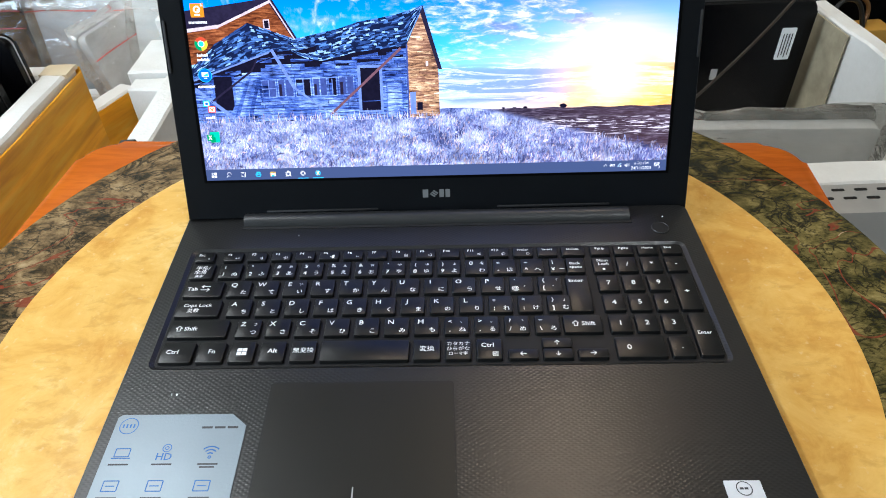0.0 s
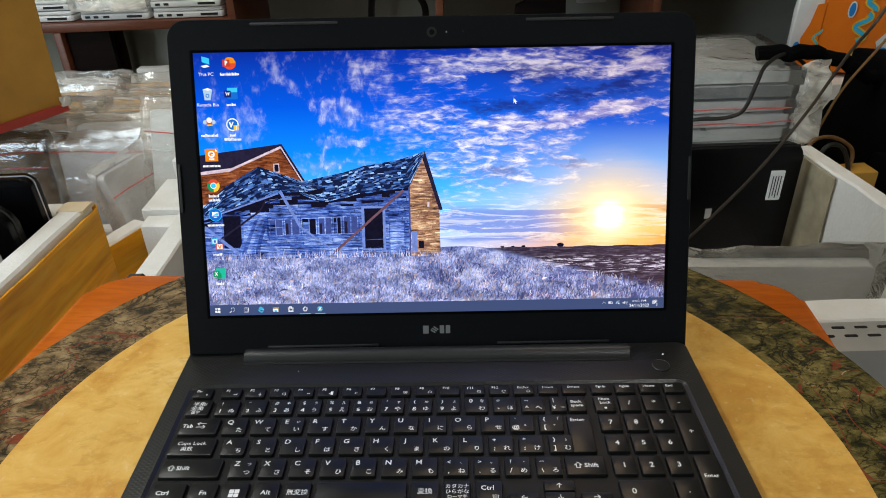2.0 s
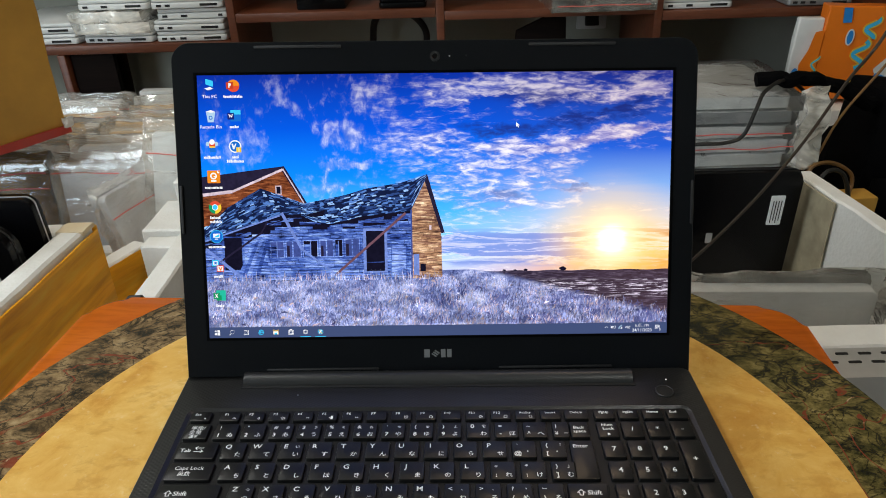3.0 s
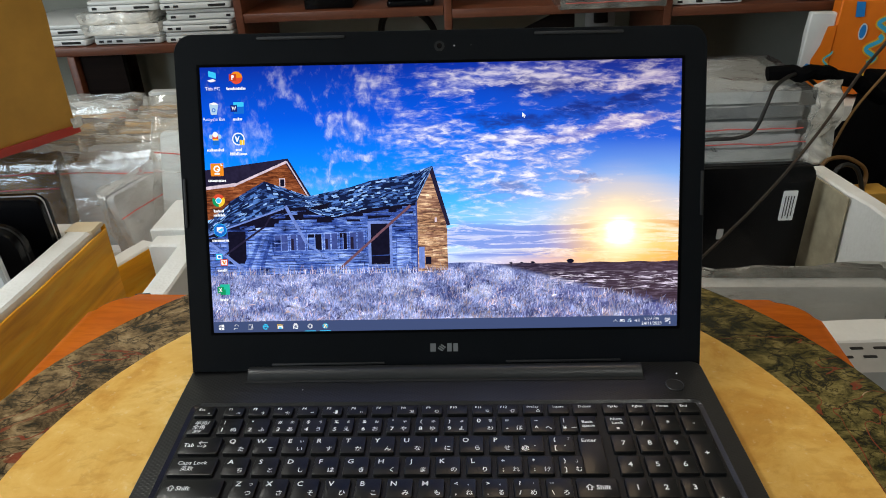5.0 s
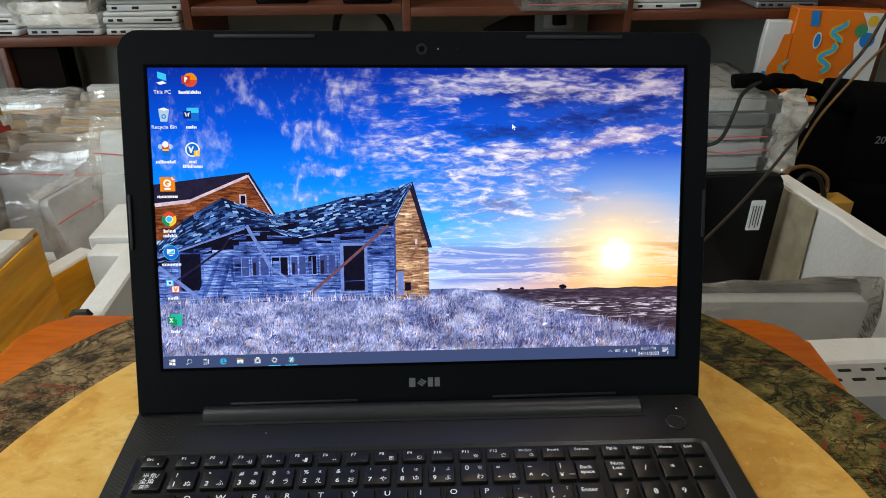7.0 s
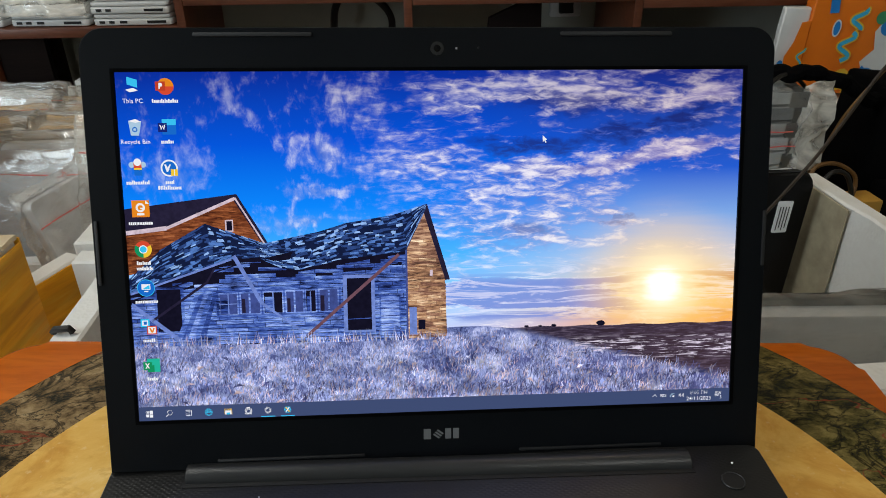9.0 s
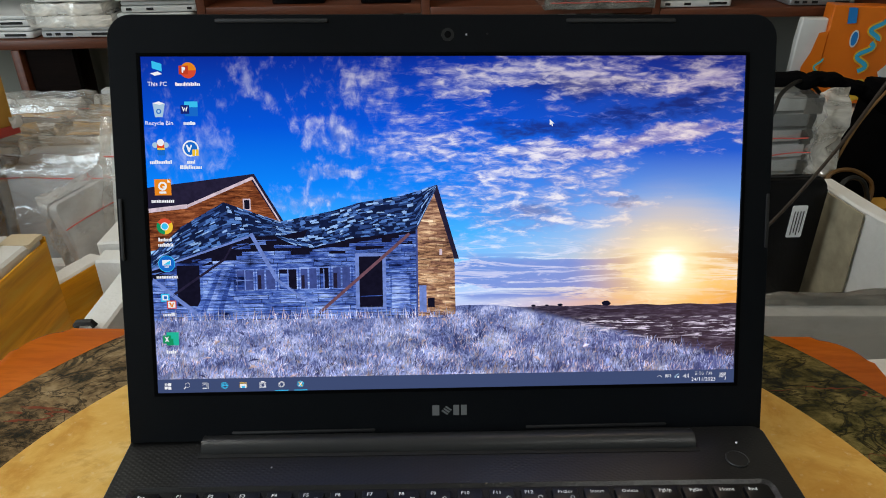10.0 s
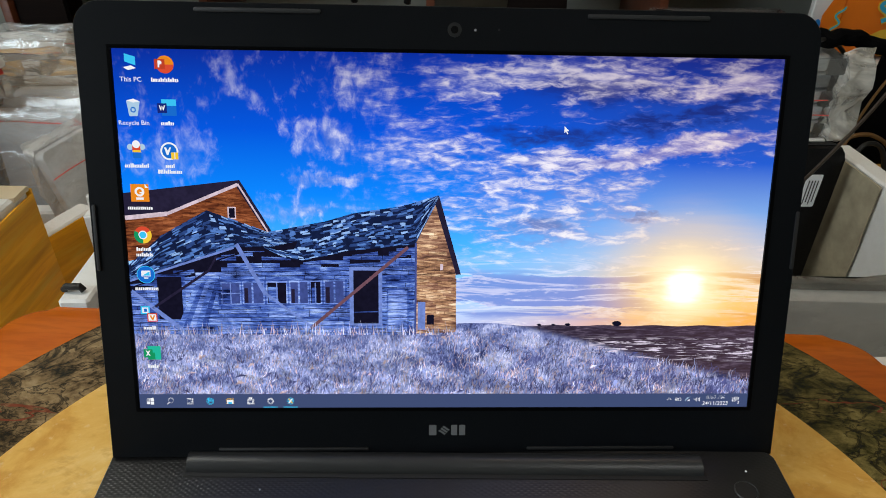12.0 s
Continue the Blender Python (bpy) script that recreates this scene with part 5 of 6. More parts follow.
# ---- foam boxes and what stands in them ----
def foam_box(m, w, d, h, t, inner, label, tape=False):
    """Open box; its back right corner stands at the origin of m."""
    b = thing("foam_box", m, label, "foam box")
    for name, q in (("wall", (-t, 0, -d, 0)), ("wall", (-w, -w + t, -d, 0)), ("wall", (-w + t + 0.001, -t - 0.001, -t, 0)), ("wall", (-w + t + 0.001, -t - 0.001, -d, -d + t))):
        bm = box(*q, 0, h, 0.004, 1)
        crumple(bm, 5, 0.003, 0.03, q[0] * 9 + q[2])
        part(name, bm, M["foam"], b)
    part("bottom", box(-w + t + 0.001, -t - 0.001, -d + t + 0.001, -t - 0.001, 0, inner), M["foam"], b)
    if tape:
        bm = box(0.0035, 0.0065, -d - 0.003, 0.003, 0.0, h - 0.012)
        crumple(bm, 7, 0.0024, 0.05, 3.1)
        part("tape_wrap", bm, M["tape"], b, "shiny yellow-brown packing tape")
        part("tape_wrap", crumple(box(-w, 0.004, 0.0035, 0.0065, 0.0, h - 0.006), 5, 0.002, 0.06, 1.2), M["tape"], b, "shiny yellow-brown packing tape")
        part("tape_wrap", crumple(box(-t - 0.002, 0.003, -0.035, 0.002, h - 0.006, h + 0.0010), 4, 0.0016, 0.02, 5.2), M["foam_tan"], b, "stained torn foam corner")
    return b


foam_box(pose(-0.588, 0.612, 0, 0, 0, -2.5), 0.52, 0.40, 0.610, 0.040, 0.40, "white foam box wrapped in yellow packing tape, full of laptops", True)


def upright_laptop(name, label, x1, y, z0, top, w, mat, rim, lean=8.0, r=0.014, thick=0.024, turn=0.0):
    """A closed laptop standing on its edge, right edge at x1."""
    o = thing(name, pose(x1, y, z0, lean, 0, turn), label, "laptop", "stored laptops")
    h = top - z0
    bm = bmesh.new()
    prism(bm, rrect(w, h, r, 6, -w / 2, h / 2), 0, thick, 0.004, 3)
    bmesh.ops.rotate(bm, verts=bm.verts, cent=(0, 0, 0), matrix=Matrix.Rotation(radians(90), 3, "X"))
    part("shell", bm, mat, o)
    bm = bmesh.new()
    prism(bm, rrect(w + 0.002, h + 0.002, r, 6, -w / 2, h / 2), thick * 0.42, thick * 0.52, 0)
    bmesh.ops.rotate(bm, verts=bm.verts, cent=(0, 0, 0), matrix=Matrix.Rotation(radians(90), 3, "X"))
    part("rim", bm, rim, o, "thin bright seam")
    return o


upright_laptop("stored_laptop", "glossy black laptop with a silver rim, stood on edge", -0.636, 0.585, 0.4, 0.684, 0.32, M["black_case"], M["silver"], 3)
upright_laptop("stored_laptop", "black laptop with rounded corners, stood on edge in a box", -0.646, 0.525, 0.4, 0.664, 0.32, M["black_case"], M["rubber"], 4, 0.03, 0.03)
upright_laptop("stored_tablet", "pale grey bagged tablet stood on edge in a box", -0.650, 0.462, 0.4, 0.656, 0.28, M["silver_case"], M["white_case"], 4, 0.012, 0.016)

# narrow foam box with a white wall and a taped end
nb = thing("foam_box", pose(-0.4, 0.36, 0), "white foam box beside the table, one end taped yellow", "foam box")
bm = box(-0.036, 0.0, 0.0, 0.262, 0, 0.598, 0.003, 1)
part("wall", crumple(bm, 5, 0.002, 0.04, 2.0), M["foam"], nb)
part("wall", crumple(box(-0.105, -0.037, 0.225, 0.262, 0, 0.578, 0.003, 1), 4, 0.002, 0.04, 4.0), M["foam"], nb)
part("bottom", box(-0.098, -0.037, 0.0, 0.224, 0, 0.30), M["foam"], nb)
bm = bmesh.new()
sweep(bm, [(-0.434, 0.378, 0.6005), (-0.431, 0.378, 0.605), (-0.414, 0.377, 0.606), (-0.411, 0.377, 0.6005)], 0.0042, 8)
tagged(part("cable_clip", bm, M["cable_black"]), "small black plastic clip on a foam wall", "clip")

# moulded white packing tray
tray = thing("packing_tray", pose(-0.395, 0.628, 0), "white moulded foam packing tray with a hollow", "packing tray")
part("body", crumple(box(-0.122, 0.0, 0.0, 0.13, 0, 0.586, 0.003, 1), 4, 0.0015, 0.05, 1.0), M["foam"], tray)
part("ledge", crumple(box(-0.085, 0.0, 0.085, 0.13, 0.5865, 0.640, 0.004, 1), 4, 0.002, 0.05, 8.0), M["foam"], tray)


# ---- bagged laptops ----
def bagged(m, w, h, t, mat, label, seed, zips=(0.9,), group="bagged laptops", amp=0.007, film=None):
    """A closed laptop on its edge in a loose clear bag with a red zip line."""
    o = thing("bagged_laptop", m, label, "laptop", group)
    bm = bmesh.new()
    prism(bm, rrect(w, h, 0.012, 4, 0, h / 2), -t / 2, t / 2, 0.003, 2)
    bmesh.ops.rotate(bm, verts=bm.verts, cent=(0, 0, 0), matrix=Matrix.Rotation(radians(90), 3, "X"))
    part("laptop_body", bm, mat, o)
    bm = box(-w / 2 - 0.014, w / 2 + 0.014, -t / 2 - 0.006, t / 2 + 0.006, 0.001, h + 0.022)
    bmesh.ops.subdivide_edges(bm, edges=[e for e in bm.edges if abs((e.verts[0].co - e.verts[1].co).y) < 1e-4], cuts=13, use_grid_fill=True)
    for v in bm.verts:
        k = min(v.co.z / 0.05, 1)
        top = max(0, (v.co.z - h) / 0.022)
        v.co.y *= 1 - 0.75 * top
        v.co += k * amp * Vector(noise.noise_vector(v.co / 0.045 + Vector((seed, seed * 2.3, -seed)))) + k * amp * 0.5 * Vector(noise.noise_vector(v.co / 0.016 + Vector((seed * 3, 0, seed))))
    part("bag", bm, film or M["bag"], o, "creased clear plastic bag").visible_shadow = False
    for zf in zips:
        bm = bmesh.new()
        pts = []
        for i in range(15):
            x = -w / 2 - 0.01 + (w + 0.02) * i / 14
            p = Vector((x, -t / 2 - 0.0075, h * zf))
            pts.append(p + 0.004 * Vector(noise.noise_vector(p / 0.06 + Vector((seed, 0, 0)))))
        sweep(bm, pts, 0.0011, 5)
        part("zip_line", bm, M["zip"], o, "thin red zip line")
    return o


rnd = random.Random(21)
crate = foam_box(pose(-0.415, 1.34, 0), 0.72, 0.56, 0.47, 0.03, 0.385, "large white foam box packed with bagged laptops")
MIX = ["tan_case", "silver_case", "white_case", "tan_case", "grey_case", "white_case"]
for i in range(9):
    for k, cx in enumerate((-0.945, -0.615)):
        y = 0.842 + 0.052 * i + rnd.uniform(-0.006, 0.006)
        h = 0.238 + rnd.uniform(-0.012, 0.014) - (0.01 if k else 0)
        mat = M["black_case"] if i == 0 and k == 0 else M[MIX[(i * 2 + k) % 6]]
        bagged(pose(cx + rnd.uniform(-0.012, 0.012), y, 0.386, rnd.uniform(-9, -3), 0, rnd.uniform(-3, 3)), 0.305, h, 0.024, mat,
               "%s laptop in a clear red-zip bag, stood in a packed row" % ("black" if i == 0 and k == 0 else "grey" if "grey" in MIX[(i * 2 + k) % 6] else "tan" if "tan" in MIX[(i * 2 + k) % 6] else "pale"), i * 3.1 + k, (0.93,) if (i + k) % 3 else (0.93, 0.8))
# a leaning grey one in front of the tray
bagged(pose(-0.555, 0.772, 0.401, -16, 0, 74), 0.125, 0.212, 0.02, M["silver_case"], "silver laptop leaning in a clear bag beside foam trays", 41.0, (0.8,))
bagged(pose(-0.500, 0.800, 0.388, -10, 8, 12), 0.17, 0.30, 0.02, M["white_case"], "pale laptop leaning in a clear bag behind a foam tray", 44.0, (0.86,))
st = thing("foam_stand", pose(-0.60, 0.70, 0), "plain white foam block under bagged laptops", "foam block")
part("block", box(-0.14, 0.076, -0.07, 0.075, 0, 0.40, 0.004), M["foam"], st)

tw = thing("foam_divider", pose(-0.553, 0.716, 0.4005, 0, 0, -23), "low white foam divider, one face taped yellow", "foam divider")
part("wall", crumple(box(-0.034, 0.0, -0.125, 0.0, 0, 0.118, 0.003, 1), 4, 0.0012, 0.04, 6.0), M["foam"], tw)
part("tape_wrap", crumple(box(0.0014, 0.0032, -0.125, 0.0, 0, 0.115), 4, 0.0005, 0.04, 6.0), M["tape"], tw, "yellow packing tape")

# cardboard box with red tape on top of the bags
cb = thing("cardboard_box", pose(-0.722, 0.86, 0.690, 2, 0, 62), "brown cardboard box with red tape along its foot", "cardboard box")
part("carton_body", crumple(box(-0.30, 0.0, 0.0, 0.30, 0, 0.27, 0.003, 1), 5, 0.003, 0.08, 2.2), M["card"], cb)
part("tape_strip", crumple(box(-0.29, 0.002, -0.006, -0.003, 0.0, 0.016), 5, 0.003, 0.03, 3.3), M["tape_red"], cb, "torn red tape")
part("torn_edge", crumple(box(-0.012, 0.008, -0.009, -0.005, 0.012, 0.030), 4, 0.005, 0.008, 7.3), M["foam"], cb, "torn white paper edge")

# ---- right of the table ----
rb = thing("foam_box", pose(0.586, 0.655, 0, 0, 0, 6), "white foam box with grimy inner walls", "foam box")
part("wall", crumple(box(0, 0.027, -0.42, 0, 0, 0.652, 0.003, 1), 7, 0.003, 0.03, 1.4), M["foam"], rb)
part("wall", crumple(box(-0.34, -0.001, -0.027, 0, 0, 0.62, 0.003, 1), 6, 0.003, 0.03, 2.4), M["foam"], rb)
part("wall", crumple(box(-0.34, -0.313, -0.42, -0.028, 0, 0.62, 0.003, 1), 6, 0.003, 0.03, 3.4), M["foam"], rb)
part("bottom", box(-0.312, -0.001, -0.42, -0.028, 0, 0.42), M["foam"], rb)
# added sheet: the shadow on the inner wall, put in as tan colour
part("liner", crumple(box(-0.007, -0.004, -0.122, -0.03, 0.425, 0.648, 0.0005, 1), 5, 0.0015, 0.03, 6.1), M["liner"], rb, "tan sheet painting the shadow on the foam wall")
e = upright_laptop("stored_laptop", "black laptop with a white sticker, stood in a foam box", 0.564, 0.612, 0.42, 0.683, 0.33, M["black_case"], M["rubber"], 2, 0.016, 0.022)
bm = bmesh.new()
prism(bm, rrect(0.0225, 0.052, 0.002, 3, -0.034, 0.197), 0.0, 0.0008)
bmesh.ops.rotate(bm, verts=bm.verts, cent=(0, 0, 0), matrix=Matrix.Rotation(radians(90), 3, "X"))
bmesh.ops.translate(bm, verts=bm.verts, vec=(0, -0.0225, 0))
sk = part("label_sticker", bm, M["print"], e, "white printed sticker")
bm = bmesh.new()
for i in range(4):
    x = -0.041 + 0.0042 * i
    flat(bm, [(x, 0.175 + 0.004 * (i % 2)), (x + 0.0016, 0.175 + 0.004 * (i % 2)), (x + 0.0016, 0.214), (x, 0.214)], 0.0013)
bmesh.ops.rotate(bm, verts=bm.verts, cent=(0, 0, 0), matrix=Matrix.Rotation(radians(90), 3, "X"))
bmesh.ops.translate(bm, verts=bm.verts, vec=(0, -0.0225, 0))
part("sticker_print", bm, M["dark_print"], sk, "fine grey print lines")
part("maker_plate", box(-0.138, -0.128, -0.0232, -0.022, 0.140, 0.158), M["silver"], e, "small silver plate")

bagged(pose(0.382, 0.305, 0.421, 3, 0.5, -2), 0.276, 0.232, 0.022, M["bag_grey"], "silver laptop on edge in a clear bag beside the table", 61.0, (), amp=0.006)
upright_laptop("stored_laptop", "thin black laptop stood behind a bagged silver one", 0.520, 0.332, 0.421, 0.664, 0.20, M["black_case"], M["rubber"], 6, 0.006, 0.012, -2)

fb = thing("foam_block", pose(0, 0, 0), "white foam slab beside the orange table", "foam block")
part("slab", crumple(box(0.350, 0.74, 0.128, 0.168, 0, 0.682, 0.004, 1), 5, 0.0025, 0.03, 2.8), M["foam"], fb)
dev = thing("vented_device", pose(0, 0, 0), "grey metal case with rows of vent slots", "metal case")
bm = bmesh.new()
block(bm, 0.341, 0.72, -0.06, 0.118, 0, 0.690, 0.003)
part("case", bm, M["metal"], dev)
for row in range(2):
    for i in range(15):
        x, y = 0.352 + 0.0215 * i + 0.006 * row, 0.110 - 0.013 * row
        bm = bmesh.new()
        prism(bm, rrect(0.0120, 0.0034, 0.0010, 2, x + 0.007, y - 0.003), 0.6895, 0.6906)
        part("vent_slot", bm, M["gap"], dev)
part("front_panel", box(0.347, 0.716, -0.055, 0.070, 0.6895, 0.6912), M["grey_case"], dev)

# stack of bagged laptops lying flat
sb = thing("foam_block", pose(0.40, 0.735, 0), "white foam block carrying a stack of laptops", "foam block")
part("block", box(-0.10, 0.225, 0, 0.26, 0, 0.625, 0.004), M["foam"], sb)


def lying(m, w, d, h, mat, label, seed, film=None, zipped=True):
    o = thing("bagged_laptop", m, label, "laptop", "bagged laptops")
    bm = bmesh.new()
    prism(bm, rrect(w, d, 0.012, 4), 0.0015, h - 0.0015, 0.003, 2)
    part("laptop_body", bm, mat, o)
    bm = box(-w / 2 - 0.012, w / 2 + 0.018, -d / 2 - 0.010, d / 2 + 0.006, 0.0, h)
    bmesh.ops.subdivide_edges(bm, edges=[q for q in bm.edges if abs((q.verts[0].co - q.verts[1].co).z) < 1e-4], cuts=13, use_grid_fill=True)
    for v in bm.verts:
        v.co += Vector((1, 1, 0.25)) * (0.006 * noise.noise(v.co / 0.03 + Vector((seed, 0, seed))))
    part("bag", bm, film or M["bag"], o, "creased clear plastic bag").visible_shadow = False
    if not zipped:
        return o
    bm = bmesh.new()
    sweep(bm, [Vector((-w / 2 + w * i / 12, -d / 2 - 0.013, h * 0.5 + 0.004 * noise.noise(Vector((i * 0.4, seed, 0))))) for i in range(13)], 0.0011, 5)
    part("zip_line", bm, M["zip"], o, "thin red zip line")
    return o


for i, (mat, dx) in enumerate((("bag_grey", 0), ("silver_case", 0.006), ("bag_grey", -0.004), ("grey_case", 0.004), ("bag_grey", -0.006))):
    lying(pose(0.475 + dx, 0.862, 0.626 + 0.0262 * i, 0, 0, rnd.uniform(-2, 2)), 0.265, 0.23, 0.0255, M[mat], "%s laptop in a clear bag, lying in a stack" % ("grey" if mat == "grey_case" else "pale"), 7.0 + i, M["bag_dim"], i in (1, 2))
bm = crumple(box(-0.012, 0.030, -0.012, 0.012, 0, 0.138), 6, 0.014, 0.022, 5.5)
tagged(part("bubble_wrap", bm, M["bag_thick"], m=pose(0.630, 0.742, 0.626)), "crumpled clear bubble wrap at a stack's end", "bubble wrap")
st = thing("foam_block", pose(0.55, 1.05, 0), "white foam block behind stacked laptops", "foam block")
part("block", box(-0.16, 0.22, 0, 0.26, 0, 0.64, 0.004), M["foam"], st)
for i in range(2):
    lying(pose(0.60 + 0.01 * i, 1.17, 0.6405 + 0.0262 * i, 0, 0, 3 * i - 4), 0.25, 0.20, 0.0255, M["grey_case"], "grey laptop in a clear bag, lying behind a stack", 17.0 + i, M["bag_dim"], False)

# black cloth bag, and the dark cases beside it
rags = thing("cloth_bag", pose(0.665, 0.885, 0), "heap of crumpled black cloth bag", "bag")
bm = bmesh.new()
bmesh.ops.create_uvsphere(bm, u_segments=40, v_segments=24, radius=1.0)
for v in bm.verts:
    v.co = Vector((0.215 + v.co.x * 0.21, 0.09 + v.co.y * 0.11, 0.305 + v.co.z * 0.305))
    v.co += 0.035 * Vector(noise.noise_vector(v.co / 0.09)) + 0.014 * Vector(noise.noise_vector(v.co / 0.03))
    v.co.z = max(v.co.z, 0.0)
part("sack", bm, M["black_matt"], rags)
bm = bmesh.new()
sweep(bm, [p + 0.008 * Vector(noise.noise_vector(p / 0.02)) for p in smooth_line([(-0.11, -0.10, 0.776), (-0.06, -0.10, 0.772), (-0.02, -0.09, 0.772), (0.06, -0.08, 0.740), (0.16, -0.06, 0.69), (0.24, -0.04, 0.62)], 10)], 0.0125, 10)
part("strap", bm, M["black_matt"], rags, "twisted black strap")
bm = bmesh.new()
sweep(bm, [p + 0.008 * Vector(noise.noise_vector(p / 0.03)) for p in smooth_line([(-0.20, 0.06, 0.70), (-0.225, 0.03, 0.735), (-0.255, 0.02, 0.760), (-0.29, 0.03, 0.768)], 8)], 0.014, 8)
part("strap", bm, M["black_matt"], rags, "twisted black strap")
bx = thing("speaker_case", pose(0.665, 0.715, 0, 0, 7, 4), "matt black case leaning beside a foam box", "case")
part("shell", box(0.06, 0.40, -0.01, 0.055, 0.0, 0.60, 0.008, 2), M["black_matt"], bx)
bx2 = thing("speaker_case", pose(0.735, 0.80, 0, 0, 5, -4), "tall matt black case with grey digits", "case")
part("shell", box(0, 0.34, 0, 0.16, 0.0, 0.738, 0.008, 2), M["black_matt"], bx2)
bm = bmesh.new()
lettering(bm, "200", 0.060, 0.660, 0.0, 0.020)
for i in range(3):
    flat(bm, [(0.05 + 0.014 * i, 0.715), (0.061 + 0.014 * i, 0.715), (0.061 + 0.014 * i, 0.722), (0.05 + 0.014 * i, 0.722)], 0)
bmesh.ops.rotate(bm, verts=bm.verts, cent=(0, 0, 0), matrix=Matrix.Rotation(radians(90), 3, "X"))
bmesh.ops.translate(bm, verts=bm.verts, vec=(0, -0.001, 0))
part("digits", bm, M["grey_case"], bx2, "grey printed digits")


# ---- cables ----
def cable(label, pts, r, mat, n=12):
    bm = bmesh.new()
    sweep(bm, smooth_line(pts, n), r, 8)
    return tagged(part("cable", bm, mat), label, "cable", "loose cables")


cable("thin dark brown cable hanging across the boxes", [(0.24, 0.47, 0.425), (0.30, 0.46, 0.53), (0.359, 0.45, 0.604), (0.428, 0.45, 0.692), (0.480, 0.45, 0.777), (0.519, 0.45, 0.858), (0.560, 0.46, 0.92), (0.72, 0.65, 1.03), (1.0, 1.15, 1.12), (1.19, 1.40, 1.12)], 0.0021, M["cable_dark"])
cable("tan cable hanging from the shelf", [(0.640, 0.74, 0.60), (0.658, 0.74, 0.63), (0.684, 0.735, 0.717), (0.735, 0.735, 0.80), (0.80, 0.76, 0.88), (0.95, 1.0, 1.0), (1.20, 1.40, 1.08)], 0.0023, M["cable_brown"])
cable("black cable draped over stacked laptops", [(0.40, 0.728, 0.672), (0.435, 0.705, 0.686), (0.480, 0.70, 0.689), (0.508, 0.70, 0.702), (0.524, 0.705, 0.745), (0.545, 0.73, 0.768), (0.60, 0.78, 0.772), (0.66, 0.82, 0.735), (0.72, 0.86, 0.66)], 0.0034, M["cable_black"])
cable("tan looped wire on a foam box edge", [(0.632, 0.70, 0.605), (0.645, 0.715, 0.635), (0.680, 0.72, 0.640), (0.715, 0.72, 0.622), (0.722, 0.715, 0.600), (0.708, 0.70, 0.580)], 0.0035, M["cable_brown"])
cable("black looped wire on a foam box edge", [(0.640, 0.69, 0.600), (0.665, 0.70, 0.632), (0.695, 0.705, 0.625), (0.710, 0.70, 0.590), (0.712, 0.69, 0.560)], 0.0040, M["cable_black"])
bk = thing("cardboard_box", pose(0.626, 0.68, 0, 0, 0, 4), "low brown cardboard box behind the foam wall", "cardboard box")
part("carton_body", box(0, 0.135, 0, 0.045, 0, 0.585, 0.003), M["card"], bk)

# ---- shelves on the back wall ----
SY = 1.40
sh = thing("shelf_unit", pose(0, SY, 0), "red-brown wooden shelf unit against the back wall", "shelf")
for x in (-0.995, -0.535, -0.006, 0.545, 1.215):
    part("upright", box(x - 0.010, x + 0.010, 0.001, 0.36, 0, 0.722 if x < -0.9 else 1.5, 0.0015), M["shelf"], sh)
for x0, x1, z in ((-1.7, -0.546, 0.745), (-0.524, -0.017, 0.812), (0.005, 0.534, 0.804), (0.556, 1.204, 0.788), (1.226, 1.8, 0.788)):
    for lift in (0, 0.42):
        part("board", box(x0, x1, 0.002, 0.358, z - 0.022 + lift, z + lift, 0.0015), M["shelf"], sh)
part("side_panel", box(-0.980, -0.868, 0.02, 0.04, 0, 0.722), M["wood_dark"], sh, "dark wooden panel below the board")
# added in wall paint, set forward of the real wall to catch light
part("back_panel", box(-0.866, -0.546, 0.155, 0.165, 0.301, 0.722), M["wall"], sh, "added grey-green panel standing in for the lit wall")
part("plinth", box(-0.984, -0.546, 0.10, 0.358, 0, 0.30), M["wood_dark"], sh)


def shelf_laptop(x0, x1, z, th, mat, label, ports=True, y=0.012, d=0.30, turn=0.0):
    o = thing("shelf_laptop", pose((x0 + x1) / 2, SY + y, z, 0, 0, turn), label, "laptop", "laptops on the shelf")
    w = x1 - x0
    bm = bmesh.new()
    prism(bm, rrect(w, d, 0.010, 4, 0, d / 2), 0.001, th * 0.60, 0.003, 2)
    part("base", bm, mat, o)
    bm = bmesh.new()
    prism(bm, rrect(w - 0.002, d - 0.002, 0.010, 4, 0, d / 2 + 0.001), th * 0.64, th, 0.003, 2)
    part("lid", bm, mat, o)
    if ports:
        r = random.Random(int((x0 + z) * 1000))
        for px, pw in ((-0.42, 0.07), (-0.30, 0.07), (-0.16, 0.09), (0.18, 0.22), (0.36, 0.06)):
            if r.random() < 0.8:
                part("port", box(w * px, w * (px + pw), -0.0008, 0.004, th * 0.22, th * 0.44), M["gap"], o)
    return o


for x0, x1, z0, cnt, mat in ((-1.16, -0.945, 0.7455, 2, "white_case"), (-0.935, -0.752, 0.7455, 1, "white_case"), (-0.738, -0.555, 0.7455, 5, "white_case"), (0.562, 0.742, 0.7885, 3, "white_case")):
    for i in range(cnt):
        j = rnd.uniform(-0.008, 0.008)
        shelf_laptop(x0 + j, x1 + j, z0 + 0.0272 * i, 0.0262, M[mat], "white laptop with side ports, stacked on a wooden shelf", y=0.012 + rnd.uniform(0, 0.012), turn=rnd.uniform(-2.5, 2.5))
lying(pose(-0.850, SY + 0.13, 0.7727, 0, 0, 1), 0.165, 0.25, 0.027, M["white_case"], "white laptop in a milky bag, stacked on a shelf", 31.0, M["bag_thick"], False)
